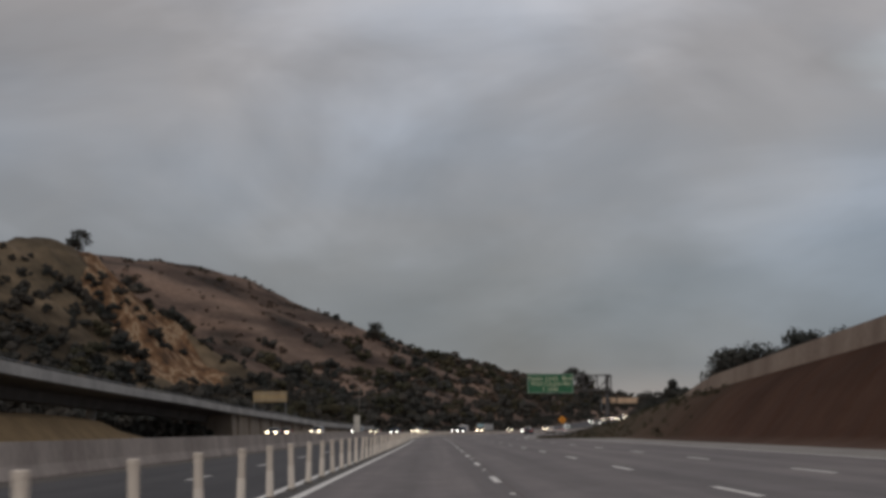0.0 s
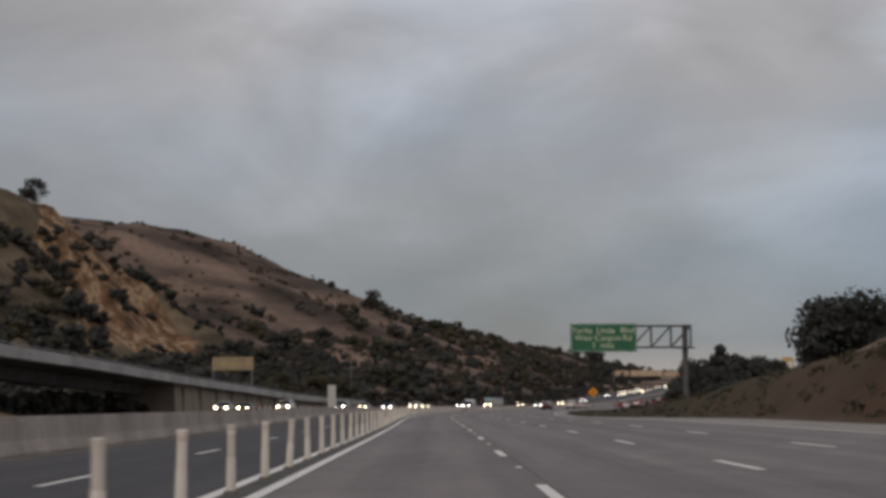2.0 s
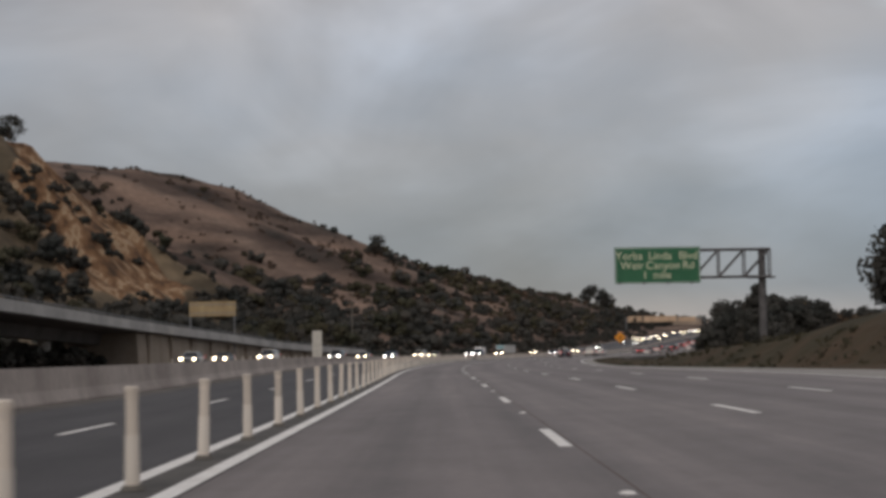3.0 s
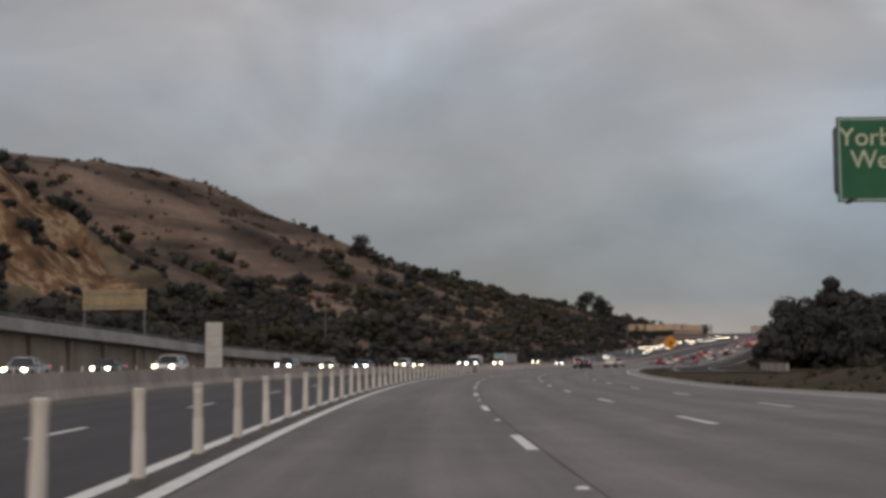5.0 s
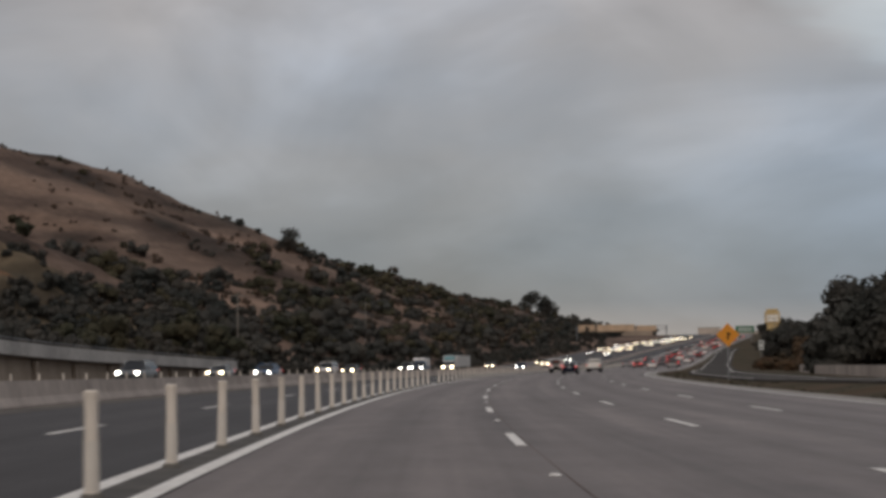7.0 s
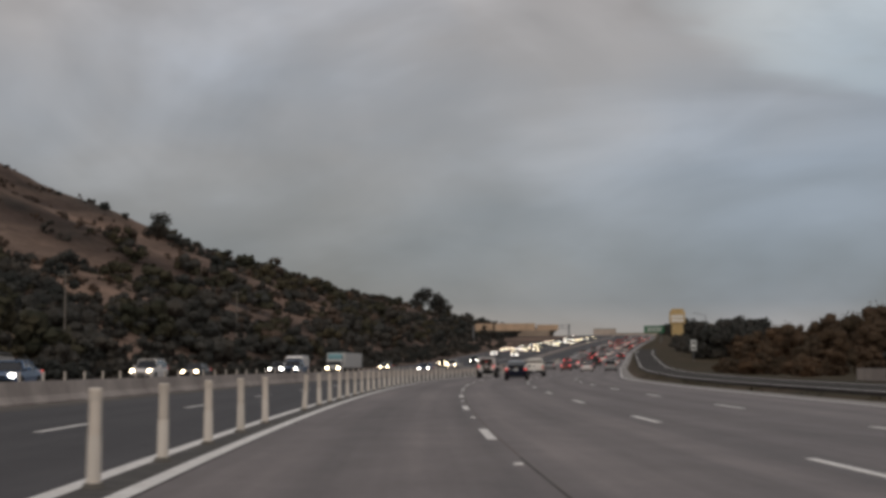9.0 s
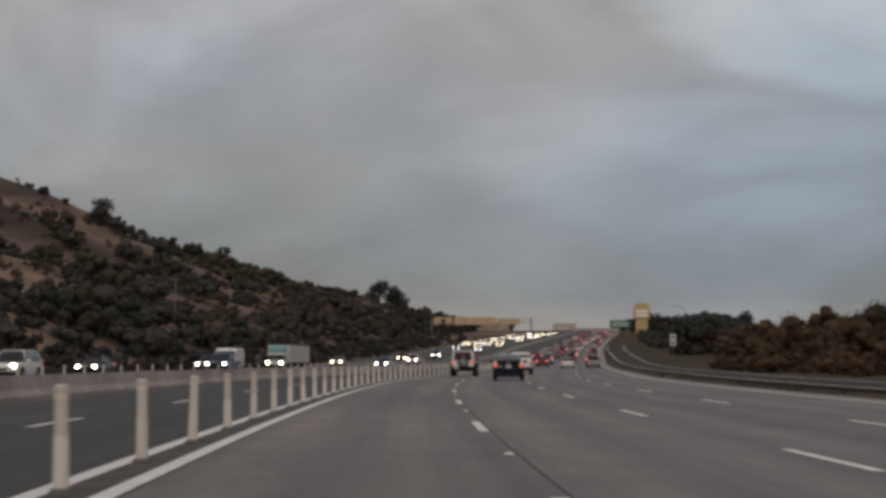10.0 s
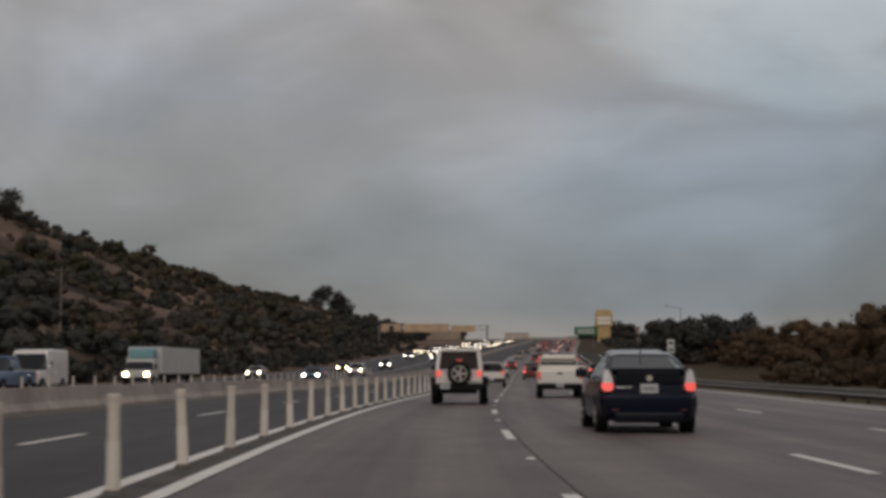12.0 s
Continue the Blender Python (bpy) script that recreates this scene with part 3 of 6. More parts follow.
def dashes(name, lat, phase, s0, s1, group, extra=None):
    """Broken lane line, one stripe every 14.63 m, with reflective buttons in between."""
    k = math.ceil((s0 - phase) / 14.63)
    while phase + k * 14.63 < s1:
        c = phase + k * 14.63
        c += stripe_drift(c) + (extra(c) if extra else 0.0)
        bm = bmesh.new()
        w = 0.075
        rows = []
        for i in range(4):
            s = c - 1.83 + 3.66 * i / 3
            rows.append([at(s, lat - w, 0.008), at(s, lat + w, 0.008), at(s, lat + w, 0.003), at(s, lat - w, 0.003)])
        loft(bm, rows)
        tagged(part("lane_dash", bm, PAINT_WHITE), "short white lane stripe painted on the road", "lane stripe", group)
        k += 1


dashes("lane_dash", 1.33, 221.3, -20, 640, "lane stripes")
dashes("lane_dash", 4.84, 227.8, -20, 520, "lane stripes")
dashes("lane_dash", 8.35, 222.2, -20, 520, "lane stripes")
dashes("lane_dash", -6.0, 226.2, -20, 520, "lane stripes", lambda s: float(np.interp(s, [110, 182, 298, 367], [1.6, -1.0, -2.7, -6.8])))


def lane_button():
    bm = bmesh.new()
    cyl(bm, (0, 0, 0), (0, 0, 0.018), 0.07, 0.045, 10)
    return tagged(part("lane_button", bm, PAINT_WHITE), "small round raised road button", "road button", "road buttons")


button = lane_button()
for k in range(-16, 28):
    s = 221.3 + 7.3 + 14.63 * k
    m = stand(s + stripe_drift(s), 1.33, 0.004)
    if k == -16:
        button.matrix_basis = m
    else:
        copy_thing(button, m)

# longitudinal joint of the slabs beside the lane line
for s0, s1 in ((266, 275), (296, 326), (348, 376)):
    line("slab_joint", 1.44, s0, s1, 0.024, "dark sealed joint between concrete lanes", z=0.006, step=3.0, material=GUTTER)
line("worn_joint", 1.45, -140, 700, 0.014, "rusty brown joint between concrete lanes", z=0.005, material=mat("rusty_joint", (0.150, 0.108, 0.092), 0.9, color2=(0.190, 0.150, 0.138), scale=0.4))

# median barrier, safety-shape profile
bx = -11.2


MEDIAN = mat("median_concrete", (0.35, 0.30, 0.27), 0.9, color2=(0.53, 0.465, 0.42), scale=0.35, bump=0.2, bump_scale=12, fine=3.0, stretch=(1, 1, 0.15))


def bar_top(s):
    return float(np.interp(s, [130, 200, 260], [1.02, 0.80, 0.66]))


tagged(ribbon("median_barrier", MEDIAN, -150, 1300, [bx + d for d in (-0.31, -0.31, -0.17, -0.09, 0.09, 0.17, 0.31, 0.31)], (-0.1, 0.06, lambda s: 0.38 * bar_top(s), bar_top, bar_top, lambda s: 0.38 * bar_top(s), 0.06, -0.1)), "stained concrete median barrier between the carriageways", "barrier", kind="structure")


# ---------------------------------------------------------------- delineator posts
SLEEVE = mat("pale_sleeve", (0.78, 0.70, 0.61), 0.5, color2=(0.88, 0.80, 0.71), scale=1.5, random_value=0.1)


def delineator_post(near=True):
    t = empty("delineator_post")
    bm = bmesh.new()
    cyl(bm, (0, 0, 0.0), (0, 0, 0.045), 0.105, 0.085, 10)
    part("base", bm, TUBE_BASE, t, "black rubber base")
    bm = bmesh.new()
    rings = []
    for z, r in ((0.03, 0.068), (0.10, 0.060), (0.42, 0.056), (0.62, 0.056), (0.79, 0.055), (0.83, 0.063), (0.865, 0.063), (0.88, 0.048)):
        rings.append([(r * math.cos(i * math.pi / 6), r * math.sin(i * math.pi / 6), z) for i in range(12)])
    loft(bm, rings)
    part("tube", bm, TUBE, t, smooth=False)
    bm = bmesh.new()
    cyl(bm, (0, 0, 0.06), (0, 0, 0.47), 0.065, 0.062, 12)
    part("sleeve", bm, SLEEVE, t, "paler lower sleeve")
    if near:
        bm = bmesh.new()
        cyl(bm, (0, 0, 0.76), (0, 0, 0.81), 0.0585, None, 12)
        part("reflective_band", bm, TUBE, t)
    return tagged(t, "cream plastic delineator tube on a white line", "road post", "lane delineator posts")


rng = random.Random(5)
POST_LAT = -2.66
post = delineator_post()
first = True
for k in range(-12, 165):
    s = -1.70 + 3.6925 * k
    # the row was set out by hand: its spacing wanders
    s += 3.6925 * float(np.interp(s, [95, 160, 190, 220, 274, 289, 297, 316, 346, 362], [0.1, -0.06, -0.1, -0.03, -0.28, -0.3, 0.18, 0.18, 0.0, -0.12]))
    if k == 79:
        continue
    lean = 4 if rng.random() < 0.1 else 1.2
    m = stand(s, POST_LAT, 0.007) @ pose(0, 0, 0, rng.uniform(-lean, lean), rng.uniform(-lean, lean), rng.uniform(0, 360))
    if first:
        post.matrix_basis, first = m, False
    else:
        copy_thing(post, m)
far_post = delineator_post(False)
far_post.matrix_basis = stand(300, -19.3, 0.0)
far_post["group"] = "far delineator posts"
for k in range(-30, 70):
    if k:
        copy_thing(far_post, stand(300 + 3.66 * k, -19.3, 0.0) @ pose(0, 0, 0, rng.uniform(-1.5, 1.5), rng.uniform(-1.5, 1.5), 0))


# ---------------------------------------------------------------- flyover ramp on the far side
def fly_z(s):
    return float(np.interp(s, [-150, 119, 205, 284, 320, 362, 430], [11.5, 7.3, 5.9, 4.1, 3.0, 2.2, 0.8]))


# deck concrete darkened: the shade under the flyover is put into its colour
DECK_SHADE = mat("deck_shade", (0.13, 0.125, 0.12), 0.95, color2=(0.19, 0.182, 0.175), scale=0.3, bump=0.15, bump_scale=5, fine=2.0)
RETAINING = mat("tan_wall_concrete", (0.27, 0.225, 0.18), 0.9, color2=(0.38, 0.32, 0.26), scale=0.4, bump=0.2, bump_scale=10, fine=3.0, stretch=(1, 1, 0.2))


def flyover():
    t = empty("flyover_ramp")
    ribbon("deck", DECK_SHADE, -140, 372, (-47, -36.5, -36.5, -41.0, -41.4, -43.2, -43.6, -47), (lambda s: fly_z(s) - 0.9, lambda s: fly_z(s) - 0.9, lambda s: fly_z(s) - 1.12, lambda s: fly_z(s) - 1.3, lambda s: max(0.05, fly_z(s) - 2.5), lambda s: max(0.05, fly_z(s) - 2.5), lambda s: fly_z(s) - 1.3, lambda s: fly_z(s) - 1.12), 8, t)
    for lat in (-36.35, -46.9):
        ribbon("parapet", BRIDGE, -140, 372, (lat - 0.2, lat + 0.2, lat + 0.28, lat - 0.28), (lambda s: fly_z(s), lambda s: fly_z(s), lambda s: fly_z(s) - 1.05, lambda s: fly_z(s) - 1.05), 8, t)
        ribbon("rail", STEEL, -140, 372, (lat - 0.05, lat + 0.05, lat + 0.05, lat - 0.05), (lambda s: fly_z(s) + 0.28, lambda s: fly_z(s) + 0.28, lambda s: fly_z(s) + 0.2, lambda s: fly_z(s) + 0.2), 8, t)
    for s in (20, 75, 130, 185, 235):
        for lat in (-43,):
            bm = bmesh.new()
            a = at(s, lat, -0.2)
            cyl(bm, a, at(s, lat, fly_z(s) - 2.0), 0.65, 0.65, 16)
            part("column", bm, BRIDGE, t)
    # filled approach with a ribbed retaining wall
    ribbon("retaining_wall", RETAINING, 248, 372, (-46.5, -37.2, -36.9, -46.5), (lambda s: fly_z(s) - 1.0, lambda s: fly_z(s) - 1.0, -0.2, -0.2), 6, t)
    s = 252.0
    while s < 362:
        bm = bmesh.new()
        top = max(0.4, fly_z(s) - 1.3)
        box(bm, -0.18, 0.18, -0.35, 0.35, 0, top + 0.2, 0.04)
        ob = part("pilaster", bm, RETAINING, t)
        ob.matrix_world = stand(s, -36.85, -0.2)
        s += 9.0
    return tagged(t, "long grey concrete flyover ramp descending beside the freeway", "flyover")


flyover()

# pale earth under the flyover
def bank_top(s):
    return float(np.interp(s, [-140, 150, 172, 186], [3.2, 3.0, 2.5, 0.0]))


tagged(ribbon("embankment", mat("pale_earth", (0.22, 0.15, 0.075), 0.95, color2=(0.32, 0.22, 0.11), scale=0.3, bump=0.4, bump_scale=3, fine=2.0), -140, 186, (-46, -39.5, -38.0, -35.2, -46), (bank_top, bank_top, lambda s: 0.86 * bank_top(s), -0.1, -0.1), 8), "pale tan earth bank under the flyover", "embankment", kind="structure")

# ---------------------------------------------------------------- side ramp on the near side
RAMP = mat("ramp_asphalt", (0.055, 0.050, 0.047), 0.97, color2=(0.085, 0.078, 0.072), scale=0.2, bump=0.15, bump_scale=20, fine=2.0)
RAMP.node_tree.nodes["Principled BSDF"].inputs["Specular IOR Level"].default_value = 0.12


def curb_top(s):
    """Top of the ramp's barrier, which runs out into the ground."""
    return float(ramp_height(s)) + float(np.interp(s, [60, 90, 120, 139], [1.25, 1.15, 1.02, -0.3]))


tagged(ribbon("ramp_road", RAMP, 225, 760, (lambda s: float(np.interp(s, [225, 300, 450, 700], [22.0, 17.6, 16.8, 14.0])), lambda s: float(np.interp(s, [225, 300, 450, 700], [28.0, 24.6, 22.9, 20.0])), lambda s: float(np.interp(s, [225, 300, 450, 700], [28.0, 24.6, 22.9, 20.0])), lambda s: float(np.interp(s, [225, 300, 450, 700], [22.0, 17.6, 16.8, 14.0]))), (lambda s: float(ramp_height(s)) + 0.03, lambda s: float(ramp_height(s)) + 0.03, -0.3, -0.3)), "dark asphalt entrance ramp running beside the freeway", "road", kind="structure")
for off, nm in ((0.5, "ramp_edge_line"), (5.3, "ramp_edge_line")):
    f = lambda s, off=off: float(np.interp(s, [225, 300, 450, 700], [22.0, 17.6, 16.8, 14.0])) + off
    tagged(ribbon(nm, PAINT_WHITE, 240, 740, (lambda s, f=f: f(s) - 0.08, lambda s, f=f: f(s) + 0.08, lambda s, f=f: f(s) + 0.08, lambda s, f=f: f(s) - 0.08), (lambda s: float(ramp_height(s)) + 0.038, lambda s: float(ramp_height(s)) + 0.038, lambda s: float(ramp_height(s)) + 0.032, lambda s: float(ramp_height(s)) + 0.032)), "white edge line on the dark ramp", "road marking", kind="structure")
TAN_BARRIER = mat("tan_barrier_concrete", (0.25, 0.185, 0.145), 0.9, color2=(0.36, 0.28, 0.22), scale=0.35, bump=0.2, bump_scale=12, fine=3.0, stretch=(1, 1, 0.15))
bank_edge = lambda s: 17.2 + float(bank_width(s))
tagged(ribbon("ramp_barrier", TAN_BARRIER, -140, 142, (lambda s: bank_edge(s) + 0.1, lambda s: bank_edge(s) + 0.3, lambda s: bank_edge(s) + 0.45, lambda s: bank_edge(s) - 0.05), (curb_top, curb_top, lambda s: float(ramp_height(s)) - 0.5, lambda s: float(ramp_height(s)) - 0.5)), "pale concrete barrier along the top of the bank", "barrier", kind="structure")
tagged(ribbon("block_wall", MEDIAN, 308, 372, (29.6, 29.9, 29.9, 29.6), (0.78, 0.78, -0.3, -0.3)), "low pale block wall in front of the trees", "wall", kind="structure")

# ---------------------------------------------------------------- vehicles (local: x right, y forward, rear bumper at y = 0)
def wheel(parent, x, y, r, w, near=True):
    bm = bmesh.new()
    n = 22
    rings = []
    for dx, k in ((-0.5, 0.62), (-0.5, 0.93), (-0.36, 1.0), (0.36, 1.0), (0.5, 0.93), (0.5, 0.62)):
        rings.append([(dx * w, r * k * math.cos(2 * math.pi * i / n), r * k * math.sin(2 * math.pi * i / n)) for i in range(n)])
    loft(bm, rings)
    ob = part("wheel", bm, RUBBER, parent, smooth=False)
    ob.location = (x, y, r)
    if not near:
        return ob
    side = 1 if x > 0 else -1
    bm = bmesh.new()
    cyl(bm, (side * w * 0.40, 0, 0), (side * w * 0.505, 0, 0), r * 0.60, r * 0.58, 18)
    for i in range(5):
        a = 2 * math.pi * i / 5
        vs = box(bm, side * w * 0.5 - 0.015, side * w * 0.5 + 0.02, -0.035, 0.035, 0.05, r * 0.56)
        bmesh.ops.rotate(bm, verts=vs, cent=(0, 0, 0), matrix=Matrix.Rotation(a, 3, "X"))
    part("rim", bm, RIM, ob)
    return ob


def ring(y, zb, zt, wl, wt, inset=0.06):
    """Rounded body section at y: low width wl, shoulder width wt."""
    zm = zb + (zt - zb) * 0.55
    half = [(wl * 0.86, zb), (wl * 0.97, zb + 0.06), (wl, zb + 0.16), (wl * 1.0, zm), ((wl + wt) / 2, zt - inset), (wt - inset * 0.7, zt)]
    return [(x, y, z) for x, z in half] + [(-x, y, z) for x, z in reversed(half)]


def body_part(name, stations, material, parent, label=""):
    bm = bmesh.new()
    loft(bm, [ring(*s) for s in stations])
    return part(name, bm, material, parent, label, smooth=False)


def cabin_ring(y, zb, zt, wb, wt):
    half = [(wb, zb), (wb * 0.995, zb + 0.03), ((wb + wt) / 2 + 0.02, (zb + zt) / 2), (wt, zt - 0.05), (wt - 0.10, zt)]
    return [(x, y, z) for x, z in half] + [(-x, y, z) for x, z in reversed(half)]


def arches(parent, ys, r, hw):
    for y in ys:
        for sx in (-1, 1):
            bm = bmesh.new()
            cyl(bm, (sx * (hw - 0.20), y, r), (sx * (hw + 0.006), y, r), r * 1.17, r * 1.17, 20)
            part("wheel_arch", bm, BLACK, parent)


def plate(parent, y, z, x=0.0):
    p_ = part("number_plate", boxm(x - 0.155, x + 0.155, y - 0.012, y, z - 0.08, z + 0.08, 0.006), PLATE, parent, "pale number plate")
    part("characters", boxm(x - 0.11, x + 0.11, y - 0.015, y - 0.0125, z - 0.025, z + 0.025), mat("grey_characters", (0.28, 0.29, 0.33), 0.6), p_, "unreadable dark bar")


def lamp(name, parent, x0, x1, y0, y1, z0, z1, material, label="", bevel=0.02):
    return part(name, boxm(x0, x1, y0, y1, z0, z1, bevel), material, parent, label)


def mirrors(parent, y, z, hw, material):
    for sx in (-1, 1):
        bm = bmesh.new()
        a, b = sorted((sx * hw, sx * (hw + 0.22)))
        box(bm, a, b, y - 0.06, y + 0.08, z, z + 0.17, 0.03)
        part("mirror", bm, material, parent)


def off_roader():
    t = empty("off_road_car")
    W = PAINTS["white"]
    bm = bmesh.new()
    box(bm, -0.77, 0.77, 0.05, 2.75, 0.52, 1.16, 0.05)
    box(bm, -0.60, 0.60, 2.72, 4.0, 0.55, 1.12, 0.06)
    part("body", bm, W, t)
    bm = bmesh.new()
    loft(bm, [[(-0.74, y, 1.15), (0.74, y, 1.15), (0.66, y2, 1.77), (-0.66, y2, 1.77)] for y, y2 in ((0.06, 0.16), (2.35, 1.95))])
    part("window_glass", bm, GLASS_BROWN, t, "dark brown tinted windows")
    bm = bmesh.new()
    box(bm, -0.70, 0.70, 0.10, 2.08, 1.745, 1.84, 0.04)
    part("hard_top", bm, W, t)
    for sx in (-1, 1):
        for y0, y1, tp in ((0.03, 0.17, 0.10), (1.10, 1.20, 0.0), (1.95, 2.05, -0.1)):
            bm = bmesh.new()
            loft(bm, [[(sx * (0.775 if i == 0 else 0.70), y0 + tp * i, z), (sx * (0.775 if i == 0 else 0.70), y1 + tp * i, z), (sx * (0.66 if i == 0 else 0.585), y1 + tp * i, z), (sx * (0.66 if i == 0 else 0.585), y0 + tp * i, z)] for i, z in ((0, 1.14), (1, 1.80))])
            part("pillar", bm, W, t)
        # flares
        for y in (0.85, 3.45):
            bm = bmesh.new()
            box(bm, min(sx * 0.74, sx * 0.935), max(sx * 0.74, sx * 0.935), y - 0.52, y + 0.52, 0.80, 0.92, 0.04)
            box(bm, min(sx * 0.74, sx * 0.92), max(sx * 0.74, sx * 0.92), y - 0.58, y - 0.42, 0.58, 0.90, 0.04)
            part("fender_flare", bm, BLACK, t)
        lamp("tail_lamp", t, min(sx * 0.60, sx * 0.75), max(sx * 0.60, sx * 0.75), -0.02, 0.06, 0.93, 1.12, TAIL, "red tail lamp lit")
        lamp("head_lamp", t, min(sx * 0.36, sx * 0.52), max(sx * 0.36, sx * 0.52), 3.96, 4.03, 0.85, 1.02, CLEAR_LENS)
        for x, y in ((sx * 0.80, 0.85), (sx * 0.80, 3.45)):
            wheel(t, x, y, 0.40, 0.27)
    bm = bmesh.new()
    box(bm, -0.69, 0.69, 0.01, 0.06, 1.10, 1.15, 0.01)
    part("tailgate_lip", bm, W, t)
    bm = bmesh.new()
    box(bm, -0.78, 0.78, -0.14, 0.08, 0.48, 0.70, 0.05)
    box(bm, -0.60, 0.60, 0.0, 0.6, 0.36, 0.55, 0.05)
    part("rear_bumper", bm, BLACK, t)
    bm = bmesh.new()
    box(bm, -0.80, 0.80, 4.0, 4.25, 0.50, 0.68, 0.05)
    part("front_bumper", bm, BLACK, t)
    # spare wheel on the tailgate
    bm = bmesh.new()
    n = 24
    loft(bm, [[(0.02 + r * math.cos(2 * math.pi * i / n), y, 1.02 + r * math.sin(2 * math.pi * i / n)) for i in range(n)] for y, r in ((0.04, 0.26), (0.04, 0.37), (-0.02, 0.395), (-0.15, 0.395), (-0.21, 0.36), (-0.21, 0.25))])
    sp = part("spare_wheel", bm, RUBBER, t, "black spare tyre with a pale spoked rim")
    bm = bmesh.new()
    for i in range(24):
        a0, a1 = 2 * math.pi * i / 24, 2 * math.pi * (i + 1) / 24
        cyl(bm, (0.02 + 0.25 * math.cos(a0), -0.215, 1.02 + 0.25 * math.sin(a0)), (0.02 + 0.25 * math.cos(a1), -0.215, 1.02 + 0.25 * math.sin(a1)), 0.022, None, 6)
    cyl(bm, (0.02, -0.245, 1.02), (0.02, -0.20, 1.02), 0.08, 0.08, 12)
    for i in range(5):
        a = 2 * math.pi * i / 5 + math.pi / 2
        vs = box(bm, -0.04, 0.04, -0.235, -0.205, 0.05, 0.25)
        bmesh.ops.rotate(bm, verts=vs, cent=(0, 0, 0), matrix=Matrix.Rotation(a, 3, "Y"))
        bmesh.ops.translate(bm, verts=vs, vec=(0.02, 0, 1.02))
    part("rim", bm, RIM, sp)
    part("brake_lamp", boxm(-0.07, 0.11, -0.10, -0.05, 1.43, 1.49, 0.01), TAIL_DIM, t, "small high red brake lamp")
    for x in (-0.38, 0.38):
        part("hinge", boxm(x - 0.05, x + 0.05, 0.06, 0.14, 1.66, 1.74, 0.01), BLACK, t)
    part("door_hinge", boxm(0.42, 0.72, -0.01, 0.05, 1.04, 1.08, 0.01), W, t)
    part("door_hinge", boxm(0.42, 0.72, -0.01, 0.05, 0.78, 0.82, 0.01), W, t)
    plate(t, -0.145, 0.60, -0.45)
    mirrors(t, 2.35, 1.15, 0.78, BLACK)
    return tagged(t, "boxy white off-road car with rear spare wheel, driving away", "car")


HATCH = mat("hatch_black", (0.005, 0.007, 0.014), 0.3)
HATCH.node_tree.nodes["Principled BSDF"].inputs["Specular IOR Level"].default_value = 0.2


